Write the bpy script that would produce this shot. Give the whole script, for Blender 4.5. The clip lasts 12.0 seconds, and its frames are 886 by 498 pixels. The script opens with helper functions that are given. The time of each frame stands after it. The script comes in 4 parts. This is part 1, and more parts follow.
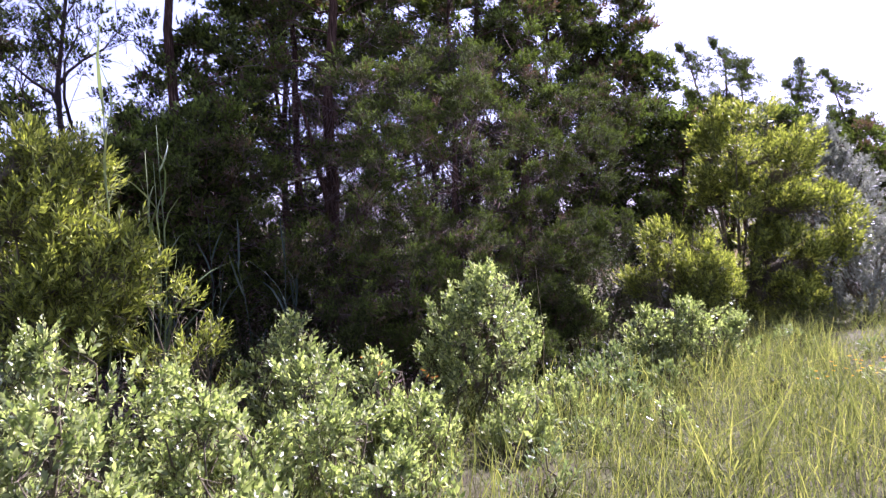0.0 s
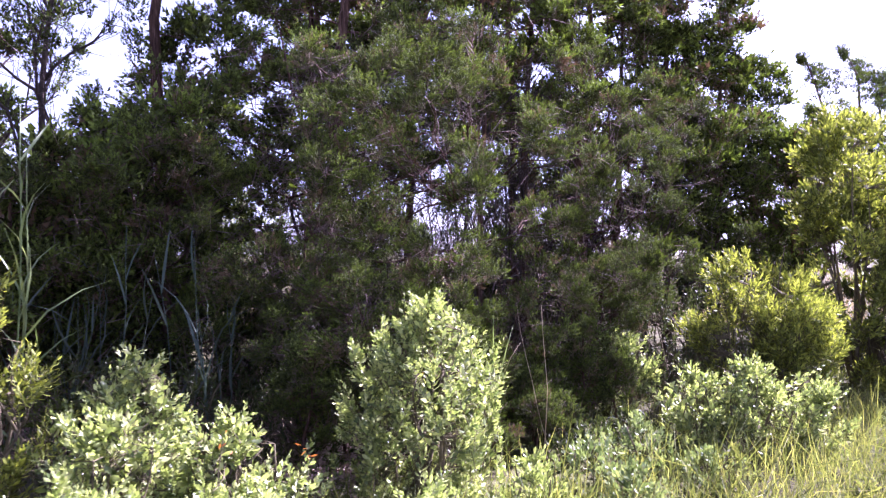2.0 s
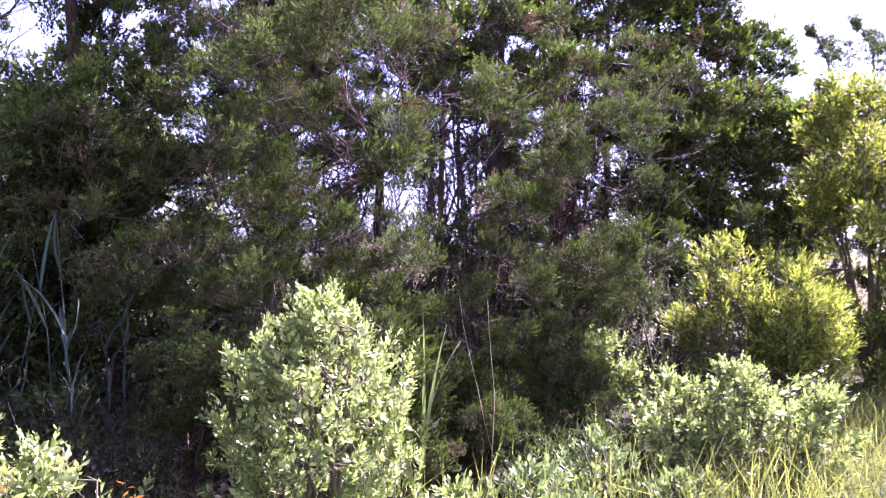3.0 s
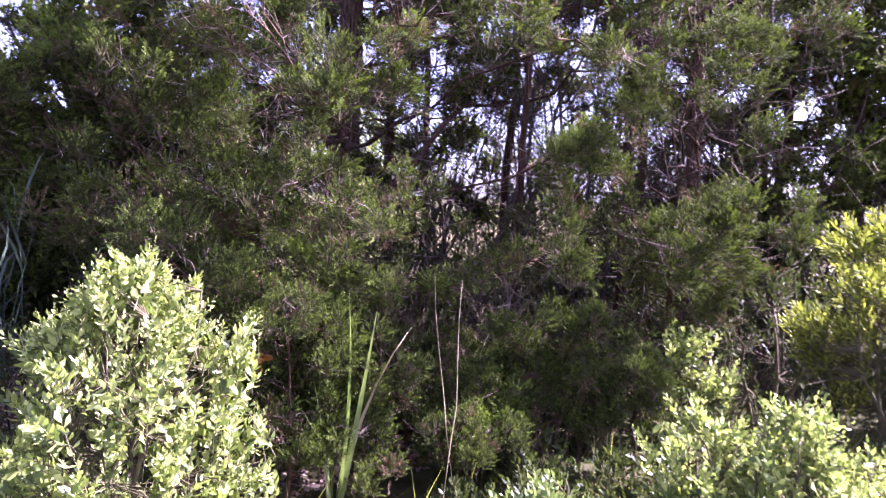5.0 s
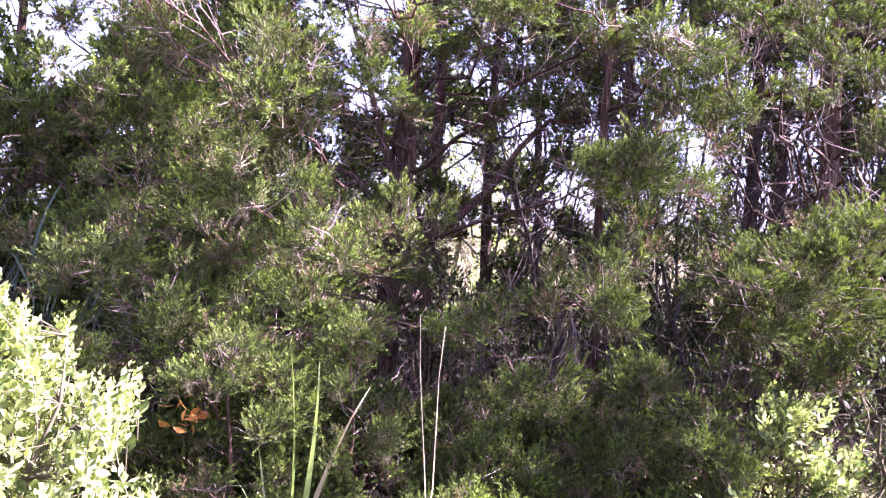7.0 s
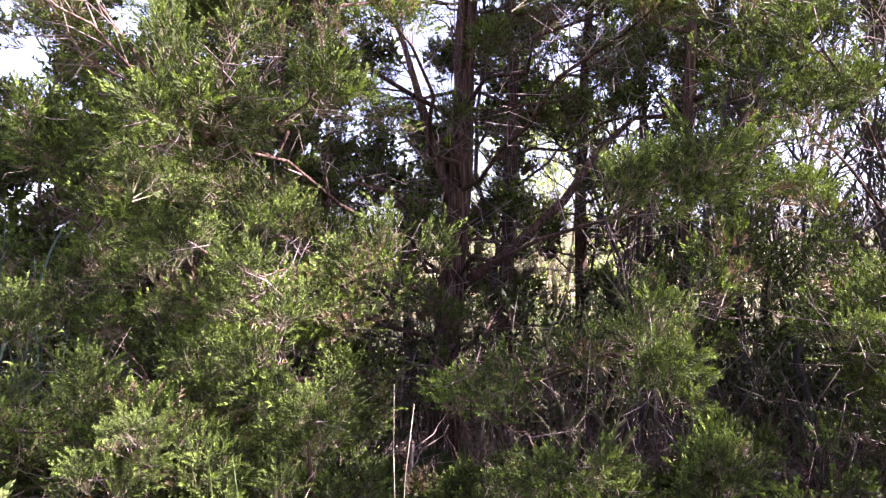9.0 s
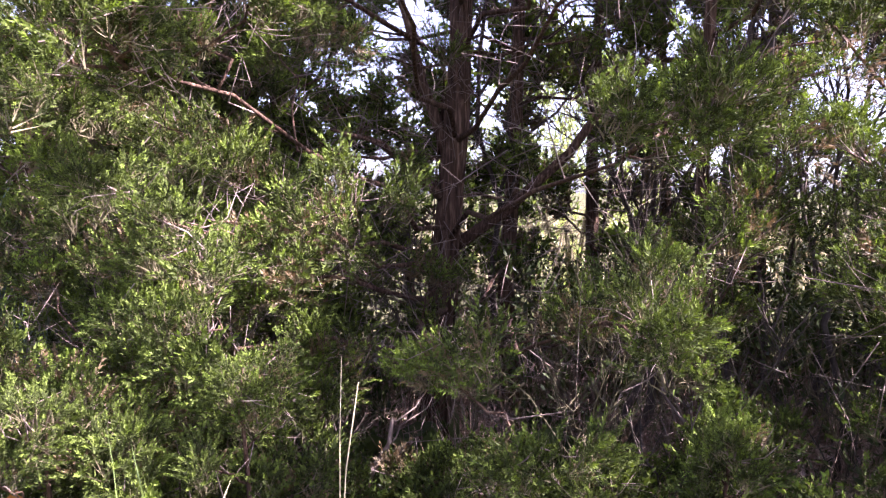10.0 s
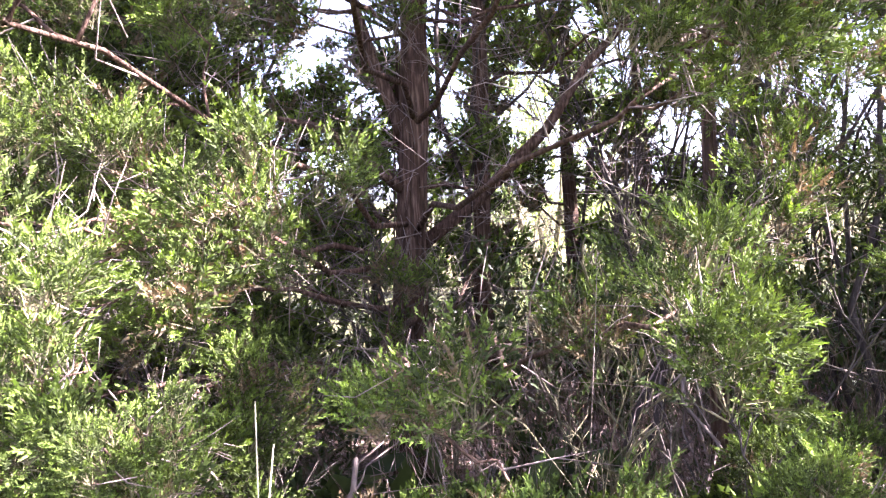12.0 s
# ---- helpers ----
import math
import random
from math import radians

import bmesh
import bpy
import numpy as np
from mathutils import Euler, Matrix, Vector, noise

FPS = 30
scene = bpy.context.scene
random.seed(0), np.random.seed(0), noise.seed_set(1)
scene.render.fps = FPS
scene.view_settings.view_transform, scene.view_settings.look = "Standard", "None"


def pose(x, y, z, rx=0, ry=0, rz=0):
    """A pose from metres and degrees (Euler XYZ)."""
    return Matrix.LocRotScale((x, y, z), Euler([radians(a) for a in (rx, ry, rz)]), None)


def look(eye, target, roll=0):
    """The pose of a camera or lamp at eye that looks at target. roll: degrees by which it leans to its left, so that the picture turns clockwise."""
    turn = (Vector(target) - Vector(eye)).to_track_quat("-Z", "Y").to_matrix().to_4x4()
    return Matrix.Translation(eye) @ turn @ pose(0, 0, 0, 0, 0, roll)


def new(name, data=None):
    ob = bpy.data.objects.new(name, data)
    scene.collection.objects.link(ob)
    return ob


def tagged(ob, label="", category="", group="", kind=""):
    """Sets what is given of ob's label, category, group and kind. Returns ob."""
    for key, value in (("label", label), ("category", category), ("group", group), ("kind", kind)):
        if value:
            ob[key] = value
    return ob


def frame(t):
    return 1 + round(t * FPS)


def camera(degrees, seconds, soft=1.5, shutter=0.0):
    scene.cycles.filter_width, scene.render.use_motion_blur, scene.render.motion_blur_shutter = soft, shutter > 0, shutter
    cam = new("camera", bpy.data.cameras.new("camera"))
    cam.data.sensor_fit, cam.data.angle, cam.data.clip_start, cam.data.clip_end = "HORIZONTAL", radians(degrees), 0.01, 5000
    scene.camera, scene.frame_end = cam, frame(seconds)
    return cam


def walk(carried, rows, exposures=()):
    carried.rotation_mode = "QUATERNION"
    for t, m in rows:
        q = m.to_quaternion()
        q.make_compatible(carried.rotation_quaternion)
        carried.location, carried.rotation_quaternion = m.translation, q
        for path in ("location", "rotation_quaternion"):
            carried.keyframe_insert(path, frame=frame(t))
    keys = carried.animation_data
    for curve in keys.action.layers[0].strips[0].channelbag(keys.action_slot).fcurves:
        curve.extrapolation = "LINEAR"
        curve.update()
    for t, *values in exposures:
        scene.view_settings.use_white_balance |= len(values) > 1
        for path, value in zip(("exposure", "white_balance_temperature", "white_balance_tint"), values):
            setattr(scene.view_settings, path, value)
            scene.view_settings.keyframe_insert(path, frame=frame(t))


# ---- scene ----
cam = camera(60.2, 12.0, 1.25, 0.2)

PATH = [
    (0, (1.858, 0.48, 1.609), (1.31, 2.402, 1.524), -2.2),
    (0.5, (2.137, 0.919, 1.563), (1.465, 2.803, 1.571), -1.1),
    (1, (2.278, 1.394, 1.508), (1.66, 3.296, 1.549), -1.1),
    (1.5, (2.359, 1.9, 1.507), (1.645, 3.768, 1.491), -0.7),
    (2, (2.465, 2.376, 1.476), (1.6, 4.179, 1.489), -0.1),
    (2.5, (2.503, 2.901, 1.441), (1.682, 4.725, 1.469), -0.5),
    (3, (2.582, 3.391, 1.395), (1.678, 5.176, 1.401), -0.9),
    (3.2, (2.651, 3.569, 1.39), (1.677, 5.316, 1.383), -0.9),
    (4.8, (3.219, 4.956, 1.499), (1.884, 6.438, 1.358), 2.3),
    (5, (3.212, 5.114, 1.497), (1.781, 6.504, 1.356), 2.3),
    (5.5, (3.172, 5.506, 1.51), (1.662, 6.817, 1.476), 3.6),
    (6, (3.218, 5.82, 1.496), (1.58, 6.967, 1.461), 2.5),
    (6.5, (3.247, 6.066, 1.505), (1.517, 7.069, 1.451), 2.8),
    (7, (3.128, 6.208, 1.487), (1.414, 7.236, 1.417), 1.9),
    (7.2, (3.052, 6.266, 1.484), (1.299, 7.227, 1.427), 1.3),
    (8.8, (2.78, 6.985, 1.567), (0.889, 7.623, 1.434), -0.8),
    (9, (2.689, 7.032, 1.577), (0.815, 7.728, 1.526), -0.4),
    (9.5, (2.506, 7.127, 1.565), (0.656, 7.881, 1.466), -0.0),
    (10, (2.375, 7.313, 1.526), (0.488, 7.958, 1.378), -0.1),
    (10.5, (2.282, 7.46, 1.52), (0.374, 8.049, 1.408), -0.7),
    (11, (2.145, 7.503, 1.485), (0.289, 8.245, 1.402), -0.9),
    (11.5, (1.919, 7.499, 1.453), (0.053, 8.207, 1.323), -2.4),
    (12, (1.818, 7.534, 1.44), (-0.044, 8.252, 1.308), -3.6),
]
EXPOSURES = [(0.0, 2.29, 5190, 54), (1.0, 2.58, 5190, 56), (2.0, 2.89, 5190, 59), (2.5, 3.44, 5060, 64), (3.0, 3.19, 5140, 63), (5.5, 3.18, 5300, 59), (6.5, 3.99, 5300, 59), (7.0, 3.94, 5350, 58), (9.5, 3.4, 5670, 40), (10.0, 3.45, 5670, 40), (10.5, 4.27, 5490, 36), (12.0, 4.54, 5490, 33)]
walk(cam, [(t, look(eye, goal, roll)) for t, eye, goal, roll in PATH], EXPOSURES)

# ---- world and sun ----
SUN_AZIMUTH, SUN_HEIGHT = 64.0, 44.0
world = bpy.data.worlds.new("sky")
scene.world = world
world.use_nodes = True
wn = world.node_tree
sky = wn.nodes.new("ShaderNodeTexSky")
sky.sky_type, sky.sun_disc = "NISHITA", False
sky.sun_elevation, sky.sun_rotation = radians(SUN_HEIGHT), radians(90.0 - SUN_AZIMUTH)
sky.dust_density, sky.air_density, sky.ozone_density = 1.5, 0.8, 0.8
haze = wn.nodes.new("ShaderNodeHueSaturation")
haze.inputs["Saturation"].default_value, haze.inputs["Value"].default_value = 0.55, 1.2
wn.links.new(sky.outputs[0], haze.inputs["Color"])
wn.links.new(haze.outputs[0], wn.nodes["Background"].inputs[0])
wn.nodes["Background"].inputs[1].default_value = 0.047
sun = new("sun", bpy.data.lights.new("sun", "SUN"))
sun.data.energy, sun.data.angle, sun.data.color = 5.0, radians(0.53), (1.0, 0.94, 0.82)
ca, sa, ch, sh = (math.cos(radians(SUN_AZIMUTH)), math.sin(radians(SUN_AZIMUTH)),
                  math.cos(radians(SUN_HEIGHT)), math.sin(radians(SUN_HEIGHT)))
sun.matrix_world = look((30 * ca * ch, 30 * sa * ch, 30 * sh), (0, 0, 0))

# ---- materials ----


def shader(name):
    m = bpy.data.materials.new(name)
    m.use_nodes = True
    t = m.node_tree
    return m, t, t.nodes["Principled BSDF"], t.nodes["Material Output"]


def ramp(t, factor, stops):
    r = t.nodes.new("ShaderNodeValToRGB")
    while len(r.color_ramp.elements) < len(stops):
        r.color_ramp.elements.new(0.5)
    for e, (p, c) in zip(r.color_ramp.elements, stops):
        e.position, e.color = p, (*c, 1)
    t.links.new(factor, r.inputs[0])
    return r.outputs[0]


def noise_of(t, scale, detail=3.0, stretch=None):
    tc = t.nodes.new("ShaderNodeTexCoord")
    n = t.nodes.new("ShaderNodeTexNoise")
    n.inputs["Scale"].default_value, n.inputs["Detail"].default_value = scale, detail
    if stretch:
        mp = t.nodes.new("ShaderNodeMapping")
        mp.inputs["Scale"].default_value = stretch
        t.links.new(tc.outputs["Object"], mp.inputs[0])
        t.links.new(mp.outputs[0], n.inputs["Vector"])
    else:
        t.links.new(tc.outputs["Object"], n.inputs["Vector"])
    return n.outputs["Fac"]


def arith(t, op, a, b):
    n = t.nodes.new("ShaderNodeMath")
    n.operation = op
    for i, v in enumerate((a, b)):
        if isinstance(v, (int, float)):
            n.inputs[i].default_value = v
        else:
            t.links.new(v, n.inputs[i])
    return n.outputs[0]


def leaf_material(name, stops, glow, through_part=0.35, rough=0.45, spot=18.0, sheen=0.4, single=0.6, patch=0.0):
    """Leaf: coloured by piece, with blotches, and letting light through."""
    m, t, p, out = shader(name)
    island = t.nodes.new("ShaderNodeNewGeometry").outputs["Random Per Island"]
    each = t.nodes.new("ShaderNodeObjectInfo").outputs["Random"]
    mixed = arith(t, "FRACT", arith(t, "ADD", arith(t, "MULTIPLY", island, 1.0), arith(t, "MULTIPLY", each, 3.7)), 0.0)
    blotch = noise_of(t, spot)
    f = arith(t, "ADD", arith(t, "MULTIPLY", mixed, single), arith(t, "MULTIPLY", blotch, 1.0 - single - patch))
    if patch:
        f = arith(t, "ADD", f, arith(t, "MULTIPLY", noise_of(t, spot * 0.22, 2.0), patch))
    col = ramp(t, f, stops)
    t.links.new(col, p.inputs["Base Color"])
    p.inputs["Roughness"].default_value = rough
    p.inputs["Specular IOR Level"].default_value = sheen
    tr = t.nodes.new("ShaderNodeBsdfTranslucent")
    mc = t.nodes.new("ShaderNodeMix")
    mc.data_type, mc.blend_type = "RGBA", "MULTIPLY"
    mc.inputs[0].default_value = 1.0
    t.links.new(col, mc.inputs[6])
    mc.inputs[7].default_value = (*glow, 1)
    t.links.new(mc.outputs[2], tr.inputs["Color"])
    mix = t.nodes.new("ShaderNodeMixShader")
    mix.inputs[0].default_value = through_part
    t.links.new(p.outputs[0], mix.inputs[1])
    t.links.new(tr.outputs[0], mix.inputs[2])
    t.links.new(mix.outputs[0], out.inputs[0])
    return m


def plain_material(name, stops, scale=8.0, rough=0.85, stretch=None, bump=0.0, bump_scale=40.0):
    m, t, p, out = shader(name)
    n1, n2 = noise_of(t, scale, 5.0, stretch), noise_of(t, scale * 0.13, 2.0)
    f = arith(t, "ADD", arith(t, "MULTIPLY", n1, 0.65), arith(t, "MULTIPLY", n2, 0.35))
    t.links.new(ramp(t, f, stops), p.inputs["Base Color"])
    p.inputs["Roughness"].default_value = rough
    p.inputs["Specular IOR Level"].default_value = 0.1
    if bump:
        b = t.nodes.new("ShaderNodeBump")
        b.inputs["Strength"].default_value, b.inputs["Distance"].default_value = bump, 0.01
        t.links.new(noise_of(t, bump_scale, 4.0, stretch), b.inputs["Height"])
        t.links.new(b.outputs[0], p.inputs["Normal"])
    return m


CEDAR = leaf_material("cedar_foliage", [(0.36, (0.019, 0.022, 0.008)), (0.48, (0.038, 0.048, 0.012)), (0.56, (0.066, 0.086, 0.018)), (0.66, (0.115, 0.150, 0.028))],
                      (1.7, 1.9, 0.7), 0.12, 0.75, 9.0, 0.12, 0.10, 0.42)
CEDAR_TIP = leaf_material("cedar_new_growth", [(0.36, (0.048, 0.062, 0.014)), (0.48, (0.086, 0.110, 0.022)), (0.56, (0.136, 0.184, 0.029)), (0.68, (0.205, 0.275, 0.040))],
                          (1.7, 1.9, 0.6), 0.16, 0.7, 9.0, 0.12, 0.10, 0.42)
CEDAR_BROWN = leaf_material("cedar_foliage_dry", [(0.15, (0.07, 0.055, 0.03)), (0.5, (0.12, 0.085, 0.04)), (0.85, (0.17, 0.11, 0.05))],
                            (1.2, 1.0, 0.8), 0.2, 0.7, 9.0)
GREY_LEAF = leaf_material("grey_green_leaf", [(0.2, (0.072, 0.102, 0.032)), (0.5, (0.230, 0.272, 0.080)), (0.8, (0.50, 0.53, 0.185))],
                          (1.3, 1.45, 0.75), 0.32, 0.38)
YELLOW_LEAF = leaf_material("yellow_green_leaf", [(0.2, (0.07, 0.086, 0.018)), (0.5, (0.160, 0.192, 0.036)), (0.8, (0.38, 0.42, 0.07))],
                            (1.6, 1.6, 0.6), 0.32, 0.5, 18.0, 0.18)
SILVER_LEAF = leaf_material("silver_leaf", [(0.15, (0.13, 0.15, 0.11)), (0.5, (0.2, 0.22, 0.16)), (0.85, (0.30, 0.31, 0.24))],
                            (1.1, 1.1, 0.9), 0.25, 0.5)
# dark green, with the shade around the hedge put into the colour
SHADED_LEAF = leaf_material("shaded_green_leaf", [(0.15, (0.022, 0.030, 0.009)), (0.5, (0.040, 0.054, 0.015)), (0.85, (0.08, 0.10, 0.028))],
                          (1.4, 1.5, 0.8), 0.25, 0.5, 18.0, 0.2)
AUTUMN_LEAF = leaf_material("orange_leaf", [(0.15, (0.32, 0.11, 0.022)), (0.5, (0.46, 0.19, 0.035)), (0.85, (0.52, 0.29, 0.055))],
                            (1.2, 1.0, 0.7), 0.3, 0.5)
GRASS = leaf_material("grass_blade", [(0.1, (0.040, 0.054, 0.018)), (0.5, (0.115, 0.138, 0.046)), (0.78, (0.235, 0.245, 0.085)), (0.94, (0.44, 0.38, 0.22))],
                      (1.5, 1.5, 0.6), 0.42, 0.6, 2.0, 0.12)
STRAW = leaf_material("dry_straw", [(0.1, (0.28, 0.22, 0.12)), (0.5, (0.42, 0.34, 0.19)), (0.9, (0.58, 0.50, 0.32))],
                      (1.1, 1.0, 0.8), 0.25, 0.55, 4.0)
REED = leaf_material("reed_leaf", [(0.1, (0.10, 0.15, 0.05)), (0.5, (0.17, 0.23, 0.08)), (0.9, (0.30, 0.34, 0.14))],
                     (1.3, 1.3, 0.7), 0.3, 0.45, 4.0)
GREY_REED = leaf_material("grey_reed_leaf", [(0.1, (0.05, 0.075, 0.055)), (0.5, (0.08, 0.11, 0.078)), (0.9, (0.12, 0.145, 0.10))],
                          (1.1, 1.1, 0.9), 0.25, 0.6, 4.0, 0.1)
PETAL = leaf_material("yellow_petal", [(0.1, (0.40, 0.20, 0.006)), (0.5, (0.52, 0.30, 0.01)), (0.9, (0.6, 0.38, 0.02))], (1.2, 1.0, 0.5), 0.3, 0.9, 18.0, 0.03)
LITTER_LEAF = leaf_material("fallen_leaf", [(0.1, (0.17, 0.10, 0.08)), (0.5, (0.34, 0.23, 0.185)), (0.9, (0.56, 0.43, 0.37))],
                            (1.0, 0.9, 0.8), 0.15, 0.7, 6.0)
BARK = plain_material("cedar_bark", [(0.34, (0.022, 0.013, 0.009)), (0.52, (0.085, 0.050, 0.034)), (0.72, (0.25, 0.165, 0.115))], 14.0, 0.9,
                      (5, 5, 0.5), 1.0, 30.0)
DARK_BARK = plain_material("dark_bark", [(0.3, (0.03, 0.024, 0.02)), (0.55, (0.075, 0.058, 0.047)), (0.8, (0.15, 0.12, 0.10))], 18.0, 0.9,
                           (3, 3, 0.8), 0.8, 30.0)
TWIG = plain_material("grey_twig", [(0.3, (0.08, 0.058, 0.047)), (0.55, (0.20, 0.15, 0.125)), (0.8, (0.42, 0.35, 0.30))], 12.0, 0.8)
DRY_STEM = plain_material("dry_brown_stem", [(0.3, (0.12, 0.07, 0.052)), (0.52, (0.25, 0.165, 0.125)), (0.75, (0.48, 0.35, 0.285))], 9.0, 0.85)
STEM = plain_material("shrub_stem", [(0.3, (0.06, 0.05, 0.03)), (0.55, (0.13, 0.11, 0.06)), (0.8, (0.22, 0.18, 0.11))], 20.0, 0.8)

CEDAR_SET = [CEDAR, STEM, CEDAR_BROWN, CEDAR_TIP]

# ---- mesh tools ----
rng = np.random.default_rng(11)


def unit(v):
    v = np.asarray(v, float)
    return v / np.maximum(np.linalg.norm(v, axis=-1, keepdims=True), 1e-9)


def turns(d, roll):
    """Frames (n,3,3) whose third column is d, turned by roll about it."""
    d = unit(d)
    ref = np.where(np.abs(d[:, 2:3]) > 0.9, [[1.0, 0, 0]], [[0, 0, 1.0]])
    x = unit(np.cross(ref, d))
    y = np.cross(d, x)
    c, s = np.cos(roll)[:, None], np.sin(roll)[:, None]
    return np.stack([c * x + s * y, c * y - s * x, d], -1)


def spread(piece, mats, places, sizes):
    """Copies of a piece (verts, tris, slots) joined into one."""
    v, f, k = piece
    n = len(places)
    if n == 0:
        return np.zeros((0, 3)), np.zeros((0, 3), int), np.zeros(0, int)
    vv = np.einsum("nij,vj->nvi", mats * np.asarray(sizes)[:, None, None], v) + np.asarray(places)[:, None]
    ff = f[None] + (np.arange(n) * len(v))[:, None, None]
    return vv.reshape(-1, 3), ff.reshape(-1, 3), np.tile(k, n)


def join(*pieces):
    vs, fs, ks, at = [], [], [], 0
    for v, f, k in pieces:
        vs.append(v), fs.append(np.asarray(f) + at), ks.append(k)
        at += len(v)
    return np.concatenate(vs), np.concatenate(fs), np.concatenate(ks)


def tri_mesh(name, piece, materials, smooth=True):
    v, f, k = piece
    me = bpy.data.meshes.new(name)
    me.vertices.add(len(v))
    me.vertices.foreach_set("co", np.ascontiguousarray(v, dtype=np.float32).ravel())
    me.loops.add(3 * len(f))
    me.loops.foreach_set("vertex_index", np.ascontiguousarray(f, dtype=np.int32).ravel())
    me.polygons.add(len(f))
    me.polygons.foreach_set("loop_start", np.arange(0, 3 * len(f), 3, dtype=np.int32))
    me.polygons.foreach_set("material_index", np.ascontiguousarray(k, dtype=np.int32))
    me.polygons.foreach_set("use_smooth", np.full(len(f), smooth))
    for m in materials:
        me.materials.append(m)
    me.update(calc_edges=True)
    return me


def tube(points, radii, sides=6, slot=0):
    """A tapered, closed tube along points."""
    p, r = np.asarray(points, float), np.asarray(radii, float)
    d = unit(np.gradient(p, axis=0))
    fr = turns(d, np.zeros(len(p)))
    for i in range(1, len(p)):
        x = fr[i - 1, :, 0] - d[i] * (fr[i - 1, :, 0] @ d[i])
        fr[i, :, 0] = x / max(np.linalg.norm(x), 1e-9)
        fr[i, :, 1] = np.cross(d[i], fr[i, :, 0])
    a = np.arange(sides) * 2 * np.pi / sides
    ring = np.stack([np.cos(a), np.sin(a)], 0)
    v = (p[:, :, None] + np.einsum("nij,jk->nik", fr[:, :, :2], ring) * r[:, None, None]).transpose(0, 2, 1).reshape(-1, 3)
    f = []
    for i in range(len(p) - 1):
        for j in range(sides):
            a0, a1 = i * sides + j, i * sides + (j + 1) % sides
            f += [(a0, a1, a1 + sides), (a0, a1 + sides, a0 + sides)]
    v = np.concatenate([v, p[:1] - d[:1] * r[0] * 0.3, p[-1:] + d[-1:] * r[-1]])
    n, last = len(v), (len(p) - 1) * sides
    for j in range(sides):
        f += [(n - 2, (j + 1) % sides, j), (n - 1, last + j, last + (j + 1) % sides)]
    return v, np.array(f), np.full(len(f), slot)


def rods(starts, ways, lengths, radii, bend=0.0, slot=0):
    """Many thin three-sided twigs of two bent joints each."""
    n = len(starts)
    if n == 0:
        return np.zeros((0, 3)), np.zeros((0, 3), int), np.zeros(0, int)
    fr = turns(ways, rng.uniform(0, 6.28, n))
    side = fr[:, :, 0] * (rng.normal(0, bend, n) * lengths)[:, None]
    mid, tip = starts + unit(ways) * (lengths * 0.5)[:, None] + side, starts + unit(ways) * lengths[:, None]
    a = np.arange(3) * 2 * np.pi / 3
    ring = fr[:, :, 0][:, None] * np.cos(a)[None, :, None] + fr[:, :, 1][:, None] * np.sin(a)[None, :, None]
    v = np.concatenate([starts[:, None] + ring * radii[:, None, None], mid[:, None] + ring * (radii * 0.75)[:, None, None], tip[:, None]], 1)
    f = []
    for j in range(3):
        k = (j + 1) % 3
        f += [(j, k, k + 3), (j, k + 3, j + 3), (j + 3, k + 3, 6)]
    f = np.array(f)[None] + (np.arange(n) * 7)[:, None, None]
    return v.reshape(-1, 3), f.reshape(-1, 3), np.full(n * 9, slot)


def part(name, piece, materials, parent, label="", kind="", smooth=True):
    ob = new(name, tri_mesh(name, piece, materials, smooth))
    ob.parent = parent
    tagged(ob, label, kind=kind)
    return ob


def placed(name, me, parent, fr, place, size):
    ob = new(name, me)
    ob.parent = parent
    m = Matrix(fr.tolist()).to_4x4() @ Matrix.Diagonal((size, size, size, 1))
    m.translation = Vector(place.tolist())
    ob.matrix_local = m
    return ob


def thing(name, base, label, category, group=""):
    ob = new(name)
    ob.location = base
    ob.empty_display_size = 0.1
    return tagged(ob, label, category, group)


def ground_height(x, y):
    return 0.10 * noise.noise((x * 0.12, y * 0.12, 3.1)) + 0.03 * noise.noise((x * 0.7, y * 0.7, 8.0))


# ---- pieces of foliage ----


def slips(p, d, length, width, slot=0, face=None):
    """Slender scale-leaf tips, one face each; face: where each one looks."""
    n = len(p)
    fr = turns(d, rng.uniform(0, 6.28, n))
    across = fr[:, :, 0] if face is None else unit(np.cross(fr[:, :, 2], face))
    side = across * (width * 0.5)[:, None]
    v = np.stack([p - side, p + side, p + fr[:, :, 2] * length[:, None]], 1)
    return v.reshape(-1, 3), np.arange(n * 3).reshape(-1, 3), np.full(n, slot)


